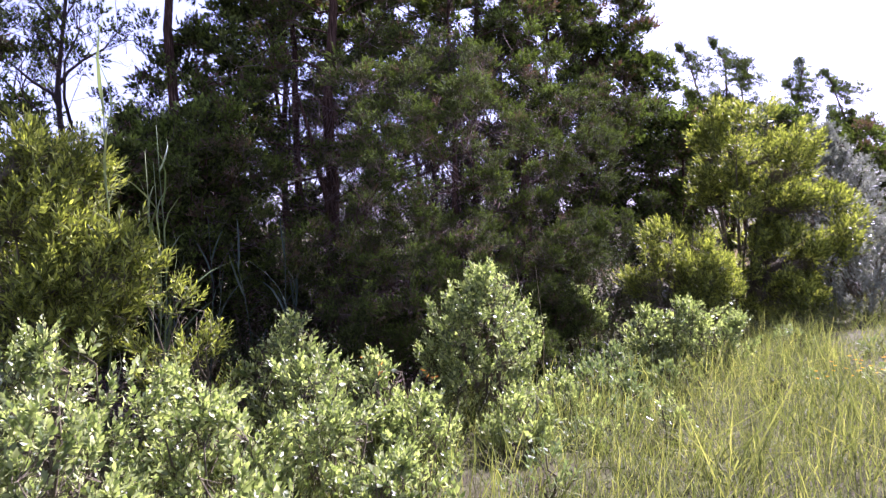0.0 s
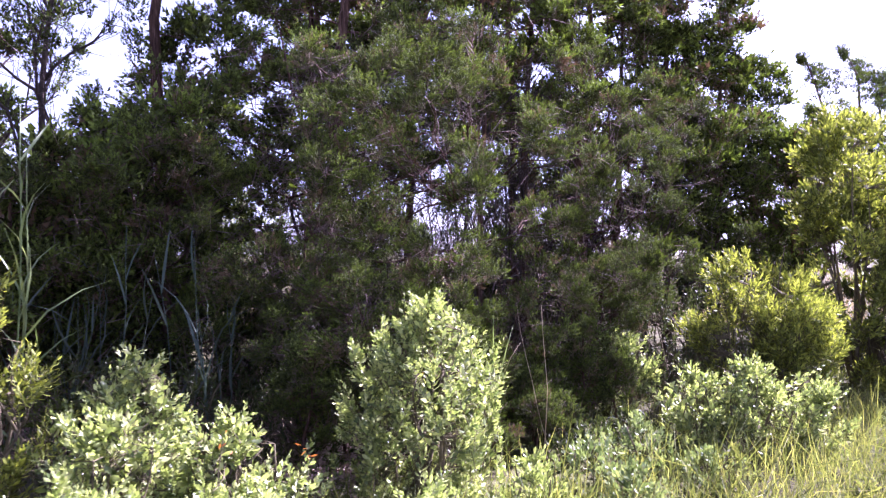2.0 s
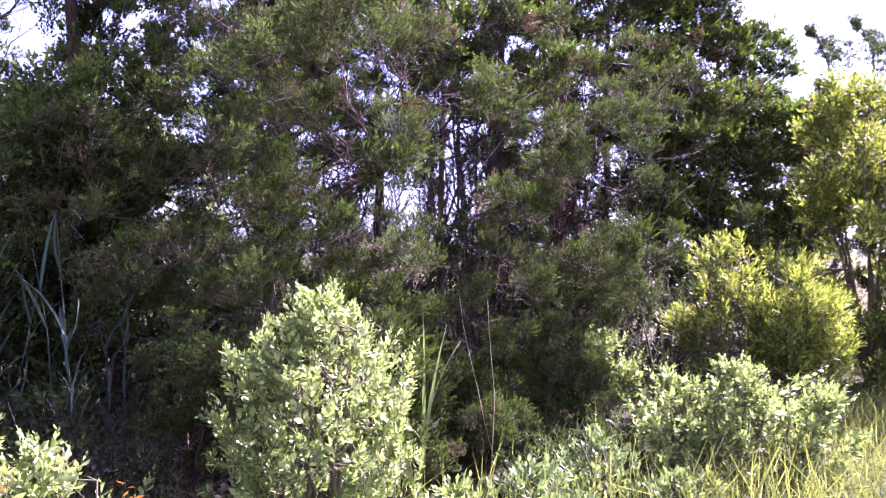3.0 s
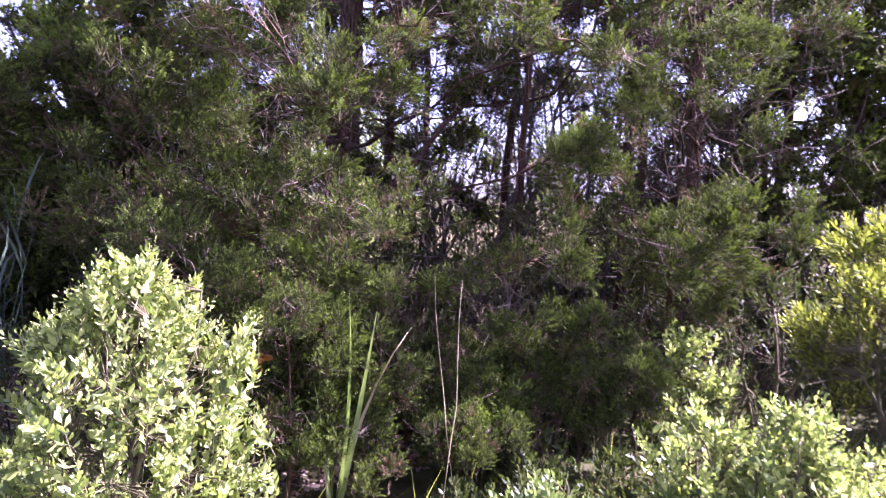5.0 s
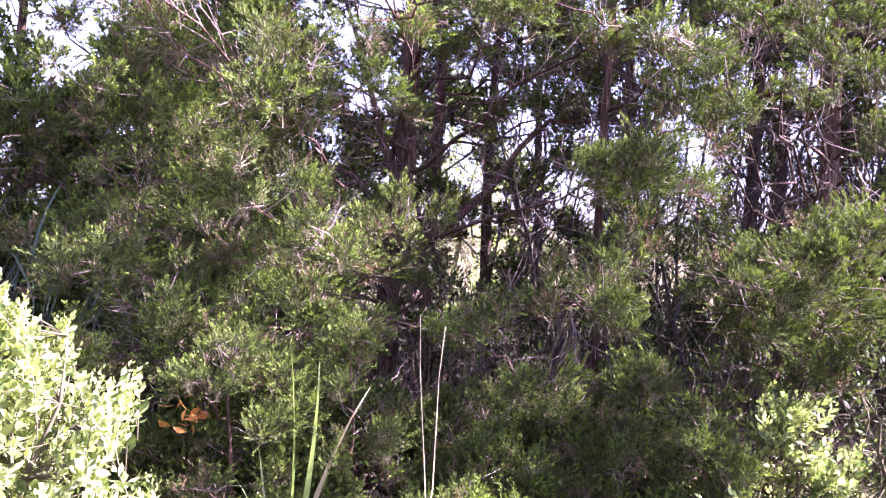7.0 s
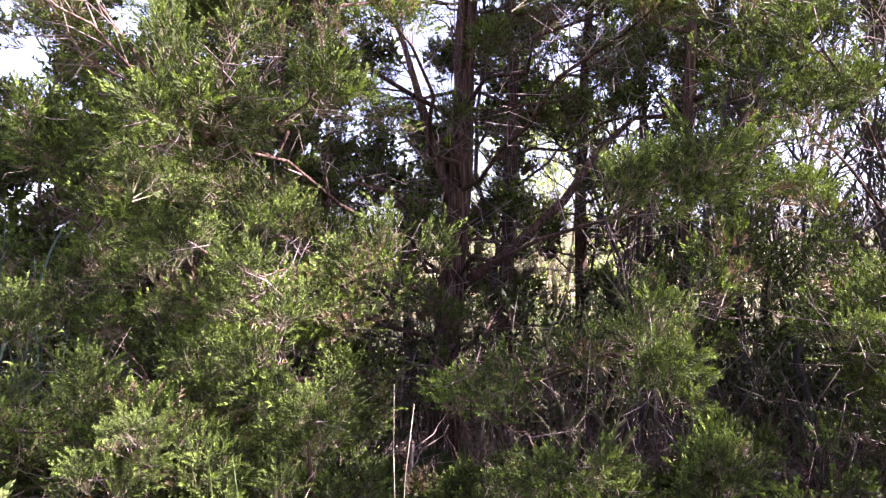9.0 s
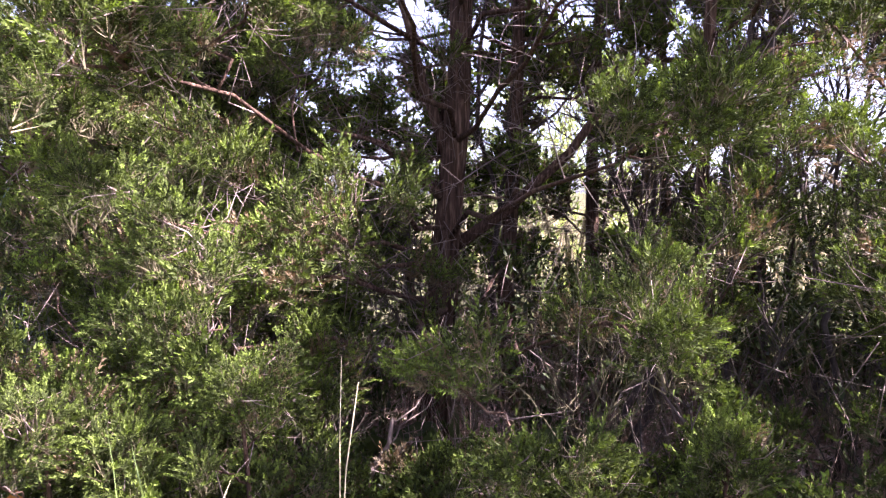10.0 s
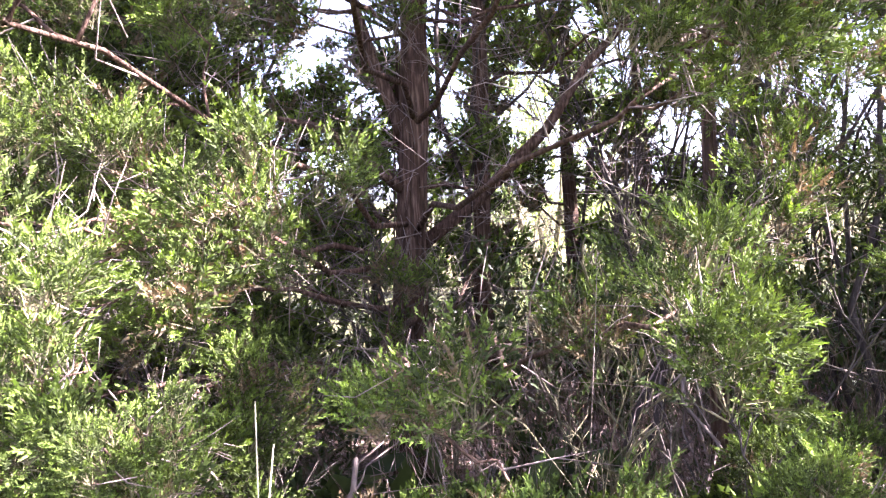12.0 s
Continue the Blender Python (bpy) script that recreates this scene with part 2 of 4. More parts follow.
def cedar_spray(fingers=10, scales=26, length=0.065, thick=0.0058, wide=0.048, plump=0.17):
    """A tuft of upright, soft, finger-like plumes of scale leaves on a forked brown twig; grows along z."""
    ps, ds, ls, rs, fs, ks, roots, ways, lens = [], [], [], [], [], [], [], [], []
    for i in range(fingers):
        a, q = i * 2.4 + rng.normal(0, 0.35), math.sqrt((i + 0.5) / fingers)
        foot = np.array([math.cos(a) * 0.004, math.sin(a) * 0.004, -0.045 + 0.05 * (1 - q)])
        root = np.array([math.cos(a) * q * wide, math.sin(a) * q * wide, wide * (0.9 - 0.8 * q * q) * rng.uniform(0.2, 1.3)])
        way = unit(np.array([math.cos(a) * q * 0.8, math.sin(a) * q * 0.8, 0.8]) + rng.normal(0, 0.25, 3))
        ln = length * rng.uniform(0.5, 1.35)
        s = np.linspace(0.0, 0.95, scales)
        sway = rng.normal(0, 0.16, 3)
        pts = root + way * (s * ln)[:, None] + sway * (ln * s * s)[:, None]
        roots.append(foot), ways.append(root - foot), lens.append(np.linalg.norm(root - foot) + 0.3 * ln)
        out = turns(np.tile(way, (scales, 1)), np.arange(scales) * 2.4 + rng.uniform(0, 6.28))[:, :, 0]
        girth = plump * ln * (0.5 + 0.7 * np.sin(np.minimum(1, 0.3 + s) * 2.7)) * rng.uniform(0.6, 1.3, scales)
        ps.append(pts + out * (0.3 * girth)[:, None])
        ds.append(out * (0.72 - 0.5 * s)[:, None] + way * 0.8 + rng.normal(0, 0.18, (scales, 3)))
        fs.append(out + unit(root + [0, 0, 0.03]) * 0.5 + rng.normal(0, 0.2, (scales, 3)))
        ls.append(np.maximum(1.25 * girth, thick * 1.6)), rs.append(thick * rng.uniform(0.7, 1.3, scales))
        ks.append(np.where(s + rng.normal(0, 0.12, scales) > (0.5 if way[2] > 0.55 else 0.75), 3, 0))
    wood = slips(np.array(roots), np.array(ways), np.array(lens), np.full(fingers, 0.003), 1)
    v, f, _ = slips(np.concatenate(ps), np.concatenate(ds), np.concatenate(ls), np.concatenate(rs), 0, np.concatenate(fs))
    return join((v, f, np.concatenate(ks)), wood)


def leaf_piece(wide, fold=0.25, curl=0.15, widest=0.66):
    """A leaf of length 1 along z, folded on its midrib and curled back."""
    s = np.array([0.0, 0.34, widest, 1.0])
    w = np.array([0.08, 0.66, 1.0, 0.0]) * wide / 2
    z = -curl * s**2
    mid = np.stack([0 * s, z, s], -1)
    left = np.stack([-w, z + fold * w, s], -1)[1:3]
    right = np.stack([w, z + fold * w, s], -1)[1:3]
    v = np.concatenate([mid, left, right])
    f = [(0, 1, 4), (1, 2, 5), (1, 5, 4), (2, 3, 5), (0, 6, 1), (1, 7, 2), (1, 6, 7), (2, 7, 3)]
    return v, np.array(f), np.zeros(len(f), int)


def simple_leaf(wide, fold=0.2, curl=0.12):
    v = np.array([[0, 0, 0], [-wide / 2, fold * wide / 2 - curl * 0.3, 0.55], [wide / 2, fold * wide / 2 - curl * 0.3, 0.55], [0, -curl * 0.3, 0.55], [0, -curl, 1.0]])
    f = np.array([(0, 3, 1), (3, 4, 1), (0, 2, 3), (3, 2, 4)])
    return v, f, np.zeros(4, int)


def blade(wide, bow, joints=4, slot=0):
    """A grass blade of height 1 that bows over towards +x."""
    s = np.linspace(0, 1, joints + 1)
    x, z = bow * s**2.2, s * (1 - 0.25 * bow * s**2)
    w = wide * 0.5 * np.minimum(1, 1.6 * (1 - s)) * (0.6 + 0.4 * np.minimum(1, s * 4))
    v = np.concatenate([np.stack([x, -w, z], -1), np.stack([x + 0.25 * w, 0 * w, z], -1), np.stack([x, w, z], -1)])
    n, f = joints + 1, []
    for i in range(joints):
        for a in (0, n):
            f += [(a + i, a + n + i, a + n + i + 1), (a + i, a + n + i + 1, a + i + 1)]
    return v, np.array(f), np.full(len(f), slot)


SPRAYS = [cedar_spray(10, 42, 0.066, 0.0042, 0.046, 0.15) for _ in range(6)]
SPRAY_MESHES = [tri_mesh("foliage_spray", s, CEDAR_SET) for s in SPRAYS]
FINE_SPRAYS = [cedar_spray(9, 25, 0.068, 0.0058, 0.048, 0.16) for _ in range(5)]
MID_SPRAYS = [cedar_spray(10, 12, 0.072, 0.0130, 0.052) for _ in range(4)]
FAR_SPRAYS = [cedar_spray(8, 7, 0.098, 0.0260, 0.074) for _ in range(4)]

# ---- things ----


def wavy(a, b, n, wobble, lift=0.0):
    a, b = np.asarray(a, float), np.asarray(b, float)
    s = np.linspace(0, 1, n)[:, None]
    p = a + (b - a) * s
    p[1:-1] += rng.normal(0, wobble, (n - 2, 3))
    p[:, 2] += lift * (s[:, 0] ** 2 - s[:, 0]) * 1.0
    return p


def cedar(base, height, limbs, label, radius=0.09, lean=(0, 0), crown=0, reach=1.5, low=0.5, near=0, dense=7.0, pad=9,
          group="cedars of the hedge", dead=260, top_reach=0.3, tuft=1.0, inner=0.45, wobble=0.012, climb=(0.1, 0.55), gap=None, fine=0, mid=0, bare=5):
    """A red cedar. limbs: (height on the trunk, tip or bends, thickness, size of its tuft) in metres from its base; crown: how many more limbs grow all round.
    gap: a heading, half-width and height below which no such limb grows, where the trunk stands open."""
    bz = ground_height(base[0], base[1])
    tree = thing("cedar_tree", (base[0], base[1], bz - 0.03), label, "tree", group)
    n = 9
    axis = wavy((0, 0, -0.1), (lean[0], lean[1], height), n, wobble * height ** 0.5)
    axis[0, :2] = 0
    heights = axis[:, 2]
    rad = radius * (1.12 - 1.05 * np.linspace(0, 1, n) ** 0.9) + 0.003
    rad[0] *= 1.2
    part("trunk", tube(axis, rad, 10), [BARK], tree)

    def trunk_at(z):
        return np.array([np.interp(z, heights, axis[:, i]) for i in range(3)]), np.interp(z, heights, rad)

    todo = [(one[0], np.atleast_2d(np.array(one[1], float)), one[2] if len(one) > 2 else 0.0, one[3] if len(one) > 3 else 0.8) for one in limbs]
    for i in range(crown):
        z = low + (height - low) * (i + rng.uniform(0, 0.9)) / crown
        a = i * 2.399 + rng.normal(0, 0.25)
        share = (z - low) / (height - low)
        r = reach * (1 - share * (1 - top_reach)) * rng.uniform(0.5, 1.15)
        root, _ = trunk_at(z)
        todo.append((z, (root + [r * math.cos(a), r * math.sin(a), r * rng.uniform(*climb)])[None], 0.0, 0.0))
    if gap:
        todo = [one for one in todo if one[3] or one[0] > gap[2] or math.cos(math.atan2(*(one[1][-1] - trunk_at(one[0])[0])[1::-1]) - radians(gap[0])) < math.cos(radians(gap[1]))]
    where, ways, owner, twigs, woods, boughs = [], [], [], [], [], []
    for z0, tips, stout, clump in todo:
        root, r0 = trunk_at(z0)
        tip = tips[-1]
        if clump and boughs and not stout:
            # a leafy branch leaves the nearest bough, from below if it can
            near_by = np.concatenate(boughs)
            far = np.linalg.norm(near_by - tip, axis=1)
            root = near_by[np.argmin(np.abs(far - 0.35) + 0.8 * np.maximum(0, near_by[:, 2] - tip[2]))]
            r0 = 0.012
        ln = np.linalg.norm(tip - root)
        if len(tips) > 1:
            bends = np.concatenate([root[None], tips])
            path = np.stack([np.interp(np.linspace(0, len(bends) - 1, 7), np.arange(len(bends)), bends[:, i]) for i in range(3)], -1) + rng.normal(0, 0.008, (7, 3))
        else:
            path = wavy(root, tip, 7, 0.035 * ln ** 0.5, lift=0.0 if stout else 0.22 * ln)
        rr = np.linspace(stout or min(r0 * 0.5, 0.004 + (0.003 if clump else 0.007) * ln), 0.0025 + 0.12 * stout, 7)
        woods.append(tube(path, rr, 6))
        if stout:
            boughs.append(np.stack([np.interp(np.linspace(1.5, 6, 12), np.arange(7), path[:, i]) for i in range(3)], -1))
        along = unit(tip - root)
        # bare side twigs, forked once
        if bare:
            q = rng.uniform(0.25, 1.0, bare)
            at = np.stack([np.interp(q * 6, np.arange(7), path[:, i]) for i in range(3)], -1)
            d = unit(along * 0.6 + rng.normal(0, 0.65, (bare, 3)) * [1, 1, 0.8])
            tl = rng.uniform(0.10, 0.42, bare) * min(1.0, 0.4 + 0.4 * ln)
            twigs.append(rods(at, d, tl, 0.0012 + 0.0055 * tl * rng.uniform(0.7, 1.3, bare), 0.16))
            at2, d2 = at + d * (tl * 0.5)[:, None], unit(d + rng.normal(0, 0.6, d.shape))
            twigs.append(rods(at2, d2, tl * rng.uniform(0.4, 0.9, bare), 0.001 + 0.003 * tl, 0.18))
        if stout and not clump:
            continue
        k = int(2.4 + 3.6 * clump) if clump else max(3, int(0.39 * (pad + dense * ln)))
        from_s = 0.8 if clump else inner
        s = from_s + (1 - from_s) * rng.uniform(0.0, 1.0, k) ** 0.8
        s[: max(2, k // 4)] = rng.uniform(0.93, 1.0, max(2, k // 4))
        at = np.stack([np.interp(s * 6, np.arange(7), path[:, i]) for i in range(3)], -1)
        d = unit(rng.normal(0, 1, (k, 3)) * [1, 1, 0.75] + along * 0.6 + [0, 0, 0.25])
        tl = rng.uniform(0.03, 0.30, k) * clump if clump else rng.uniform(0.05, 0.36, k) * min(1.0, 0.35 + 0.4 * ln) * tuft
        twigs.append(rods(at, d, tl, np.full(k, 0.0032), 0.1))
        # each twig ends in a close clump of tufts
        for q in range(5):
            off = unit(rng.normal(0, 1, (k, 3)) * [1, 1, 0.8]) * (0.060 * tuft * (q > 0))
            where.append(at + d * tl[:, None] + off - [0, 0, 0.03 * tuft])
            ways.append(d * 0.5 + off * 3.0 / tuft + [0, 0, 0.8] + rng.normal(0, 0.25, (k, 3)))
            owner.append(np.full(k, len(woods) - 1))
    where, ways, owner = np.concatenate(where), np.concatenate(ways), np.concatenate(owner)
    size = tuft * rng.uniform(0.6, 1.3, len(where))
    # high crowns, out of reach of the eye, are made of fewer and larger tufts
    lofty = where[:, 2] > 5.0
    size = np.where(lofty, 1.7 * size, size)
    kept = ~lofty | (np.arange(len(where)) % 3 == 0)
    where, ways, owner, size = where[kept], ways[kept], owner[kept], size[kept]
    fr = turns(ways, rng.uniform(0, 6.28, len(where)))
    made = [part("limb", piece, [BARK], tree) for piece in woods]
    part("twigwork", join(*twigs), [TWIG], tree, kind="stuff")
    # the tufts that hang on the open side, towards the grass, are pieces of their own
    order = np.argsort(-(where[:, 0] * 0.93 - where[:, 1] * 0.35 - 0.3 * np.abs(where[:, 2] - 1.6) - 2.0 * np.maximum(0, where[:, 2] - 3.2)))
    single, rest = order[:near], order[near:]
    for i in single:
        placed("foliage_spray", SPRAY_MESHES[i % len(SPRAY_MESHES)], made[owner[i]], fr[i], where[i], size[i])
    bunch = []
    for kinds, some in ((FINE_SPRAYS, rest[:fine]), (MID_SPRAYS, rest[fine:fine + mid]), (FAR_SPRAYS, rest[fine + mid:])):
        for j, kind in enumerate(kinds):
            pick = some[j::len(kinds)]
            if len(pick):
                bunch.append(spread(kind, fr[pick], where[pick], size[pick]))
    if bunch:
        v, f, slot = join(*bunch)
        # a few tufts have died back to brown
        slot = np.where((slot != 1) & (np.sin(f[:, 0] // 900 * 12.9898) > 0.93), 2, slot)
        part("crown", (v, f, slot), CEDAR_SET, tree, kind="stuff")
    if dead:
        z = rng.uniform(0.3, min(height * 0.8, 3.4), dead)
        roots = np.stack([np.interp(z, heights, axis[:, i]) for i in range(3)], -1)
        a = rng.uniform(0, 6.28, dead)
        d = np.stack([np.cos(a), np.sin(a), rng.normal(0.05, 0.35, dead)], -1)
        roots = roots + d * (rng.uniform(0.0, 1.0, dead) ** 1.3 * 1.5)[:, None]
        part("dead_twigwork", rods(roots, d + rng.normal(0, 0.5, (dead, 3)), rng.uniform(0.12, 0.65, dead), rng.uniform(0.0011, 0.0032, dead), 0.16),
             [TWIG], tree, "bare grey dead twigs", "stuff")
    return tree


def windswept_cedar(base, tops, label):
    """A small cedar of leaning spires; each top is the tip of one stem, in metres from the base."""
    bz = ground_height(base[0], base[1])
    tree = thing("cedar_tree", (base[0], base[1], bz - 0.03), label, "tree", "windswept cedars")
    where, ways, size = [], [], []
    for tip in tops:
        axis = wavy((0, 0, -0.1), tip, 9, 0.06)
        axis[:, 0] -= 0.35 * np.sin(np.linspace(0, 3.14, 9)) * np.sign(tip[0])
        part("trunk", tube(axis, np.linspace(0.07, 0.008, 9), 7), [BARK], tree)
        k = 800
        s = 0.3 + 0.67 * rng.uniform(0, 1, k) ** 1.15
        at = np.stack([np.interp(s * 8, np.arange(9), axis[:, i]) for i in range(3)], -1)
        a = np.floor(s * 13) * 2.4 + rng.normal(0, 0.55, k)
        r = (0.10 + 1.55 * (1 - s) ** 0.85) * rng.uniform(0, 1, k) ** 0.6 * (0.55 + 0.45 * np.sin(np.floor(s * 13) * 5.1 + 1) ** 2)
        out = np.stack([np.cos(a), np.sin(a), np.full(k, 0.75)], -1)
        where.append(at + out * r[:, None])
        ways.append(out * [1, 1, 1.6] + [-0.2, 0, 0.6] + rng.normal(0, 0.25, (k, 3)))
        size.append(rng.uniform(0.6, 1.1, k) * (1.3 - 0.82 * s))
    where, ways, size = np.concatenate(where), np.concatenate(ways), np.concatenate(size)
    fr = turns(ways, rng.uniform(0, 6.28, len(where)))
    part("crown", join(*[spread(kind, fr[j::4], where[j::4], size[j::4]) for j, kind in enumerate(FAR_SPRAYS)]), CEDAR_SET, tree, kind="stuff")


def sapling(base, height, lean, label, branches=9, radius=0.022, twigs=70, clumps=0, spread_by=0.5, mat=None, name="bare_sapling", group="bare saplings"):
    """A thin trunk with forked bare branches, and a few tufts at their ends where clumps is set."""
    bz = ground_height(base[0], base[1])
    tree = thing(name, (base[0], base[1], bz - 0.03), label, "tree", group)
    mat = mat or DARK_BARK
    axis = wavy((0, 0, -0.05), (lean[0], lean[1], height), 9, 0.012 * height)
    axis[0, :2] = 0
    part("trunk", tube(axis, np.linspace(radius, radius * 0.2, 9), 7), [mat], tree)
    ends, dirs = [], []
    for i in range(branches):
        s = 0.3 + 0.65 * (i + rng.uniform(0, 0.8)) / branches
        root = np.array([np.interp(s * 8, np.arange(9), axis[:, q]) for q in range(3)])
        a = i * 2.4 + rng.normal(0, 0.4)
        ln = height * spread_by * (1.15 - s) * rng.uniform(0.6, 1.1)
        tip = root + ln * np.array([math.cos(a) * 0.6, math.sin(a) * 0.6, rng.uniform(0.45, 1.0)])
        path = wavy(root, tip, 6, 0.03 * ln)
        part("branch", tube(path, np.linspace(radius * (1.0 - 0.7 * s) * 0.7, 0.003, 6), 5), [mat], tree)
        q = rng.uniform(0.3, 1, 1 + twigs // branches)
        ends.append(np.stack([np.interp(q * 5, np.arange(6), path[:, w]) for w in range(3)], -1))
        dirs.append(np.tile(unit(tip - root), (len(q), 1)))
    ends, dirs = np.concatenate(ends), np.concatenate(dirs)
    d = unit(dirs + rng.normal(0, 0.55, dirs.shape) + [0, 0, 0.2])
    tl = rng.uniform(0.05, 0.16, len(ends)) * height
    part("twigwork", rods(ends, d, tl, np.full(len(ends), 0.0016 + 0.0006 * height), 0.12), [mat], tree, kind="stuff")
    if clumps:
        pick = rng.permutation(len(ends))[:clumps]
        w = (ends + d * tl[:, None])[pick]
        w = np.repeat(w, 5, 0) + rng.normal(0, 0.11, (5 * len(w), 3))
        fr = turns(rng.normal(0, 0.5, w.shape) + [0, 0, 1], rng.uniform(0, 6.28, len(w)))
        part("crown", spread(FAR_SPRAYS[0], fr, w, rng.uniform(0.5, 1.0, len(w))), CEDAR_SET, tree, kind="stuff")
    return tree


def shrub(name, base, height, radius, label, leaf, leaf_len, mat, shoots=120, per=20, single=0, group="", category="shrub",
          up=0.7, squash=1.0, stems=7, shoot_len=0.24, bare=0.25, lobes=(), clumps=0, clump_size=0.16, taper=0.45, open_out=0.72):
    """A leafy shrub: stems fan out from the base, leafy shoots fill a lumpy dome."""
    bz = ground_height(base[0], base[1])
    bush = thing(name, (base[0], base[1], bz - 0.02), label, category, group)
    n = shoots
    a, u = rng.uniform(0, 6.28, n), rng.uniform(0, 1, n)
    lump = 1 + 0.22 * np.sin(3 * a + base[0] * 7) + 0.12 * np.sin(7 * a + 2)
    zz = 0.08 + 0.92 * u**1.05
    girth = np.sqrt(np.clip(1 - (2 * np.clip(zz - 0.12, 0, 1) - 0.72) ** 2 * 0.62, 0.03, 1)) * np.where(zz > 0.7, 1 - 0.75 * (np.maximum(zz - 0.7, 0) / 0.3) ** 1.3, 1)
    depth = rng.uniform(0.25, 1, n) ** 0.42
    tips = np.stack([np.cos(a) * radius * girth * depth * lump, np.sin(a) * radius * girth * depth * lump * squash,
                     height * zz * (1 - 0.10 * rng.uniform(0, 1, n))], -1)
    for lx, ly, lz, lr, share in lobes:
        k = rng.uniform(0, 1, n) < share
        b, r2 = unit(rng.normal(0, 1, (n, 3))), rng.uniform(0.3, 1, n) ** 0.28
        tips = np.where(k[:, None], np.array([lx, ly, lz]) + b * (r2 * lr)[:, None], tips)
    spray = np.zeros((n, 3))
    if clumps:
        # shoots gather in rounded tufts with gaps between them
        mid = tips[rng.permutation(n)[:clumps]]
        mine = rng.integers(0, clumps, n)
        spray = unit(rng.normal(0, 1, (n, 3)) + [0.15, -0.1, 0.45])
        tips = mid[mine] + spray * (clump_size * rng.uniform(0.7, 1.25, clumps)[mine] * rng.uniform(0.2, 1, n) ** 0.4)[:, None] * [1, 1, 0.8]
        tips[:, 2] = np.maximum(tips[:, 2], 0.05)
    out = unit(tips * [1, 1, 0.0] + 1e-6)
    way = unit(out * rng.uniform(0.2, 1.0, n)[:, None] * (1 - up * 0.5) + [0, 0, up] + spray * 0.5 + rng.normal(0, 0.22, (n, 3)))
    ln = shoot_len * rng.uniform(0.6, 1.35, n)
    roots = tips - way * ln[:, None]
    pieces = []
    forks = []
    for i in range(stems):
        b = i * 6.28 / stems + rng.normal(0, 0.3)
        top = np.array([math.cos(b) * radius * 0.5, math.sin(b) * radius * 0.5 * squash, height * rng.uniform(0.55, 0.85)])
        path = wavy((math.cos(b) * 0.05, math.sin(b) * 0.05, -0.05), top, 6, 0.02 + 0.01 * height)
        part("stem", tube(path, np.linspace(0.009 + 0.006 * height, 0.003, 6), 6), [STEM], bush)
        forks.append(path[2:])
    forks = np.concatenate(forks)
    near = np.argmin(((roots[:, None] - forks[None]) ** 2).sum(-1) + 0.3 * np.maximum(0, forks[None, :, 2] - roots[:, None, 2]), 1)
    to = roots - forks[near]
    part("twigwork", join(rods(forks[near], to, np.linalg.norm(to, axis=1), np.full(n, 0.0028), 0.06),
                       rods(roots, way, ln, np.full(n, 0.0022), 0.03)), [STEM], bush, kind="stuff")
    s = np.linspace(bare, 1.03, per)
    t = np.arange(per) * 2.4
    places = (roots[:, None] + way[:, None] * (ln[:, None] * s)[:, :, None]).reshape(-1, 3)
    fr = turns(np.repeat(way, per, 0), np.tile(t, n) + np.repeat(rng.uniform(0, 6.28, n), per))
    open_by = np.tile(1.0 - 0.62 * s, n)
    d = unit(fr[:, :, 0] * open_by[:, None] + fr[:, :, 2] * open_out + rng.normal(0, 0.16, (n * per, 3)))
    # leaf faces look up along the shoot
    x = unit(np.cross(d, fr[:, :, 2] + rng.normal(0, 0.3, d.shape)))
    lf = np.stack([x, np.cross(d, x), d], -1)
    size = leaf_len * rng.uniform(0.6, 1.2, n * per) * np.tile(1.05 - taper * np.clip(s, 0, 1) ** 3, n)
    order = np.argsort(-(places[:, 0] * 0.75 - places[:, 1] * 0.5 + 0.5 * places[:, 2] + rng.uniform(0, radius, len(places))))
    chosen, rest = order[:single], order[single:]
    if single:
        me = tri_mesh("leaf", leaf, [mat])
        for i in chosen:
            placed("leaf", me, bush, lf[i], places[i], size[i])
    part("foliage", spread(leaf, lf[rest], places[rest], size[rest]), [mat], bush, kind="stuff")
    return bush


def grass_field(name, label, spots, lengths, bows, mat, wide=0.006, kinds=3, lean=0.25, joints=4):
    """Blades at spots; returns one object."""
    n = len(spots)
    pieces = []
    for j in range(kinds):
        for slot, b in enumerate((0.15, 0.45, 0.8)):
            pick = np.arange(n)[(np.arange(n) % (3 * kinds)) == j * 3 + slot]
            up = np.tile([0, 0, 1.0], (len(pick), 1)) + rng.normal(0, lean, (len(pick), 3)) * [1, 1, 0]
            pieces.append(spread(blade(wide, b * bows, joints), turns(up, rng.uniform(0, 6.28, len(pick))), spots[pick], lengths[pick]))
    ob = new(name, tri_mesh(name, join(*pieces), [mat]))
    return tagged(ob, label, "grass", kind="stuff")


def on_ground(x, y, sink=0.02):
    return np.stack([x, y, np.array([ground_height(a, b) for a, b in zip(x, y)]) - sink], -1)


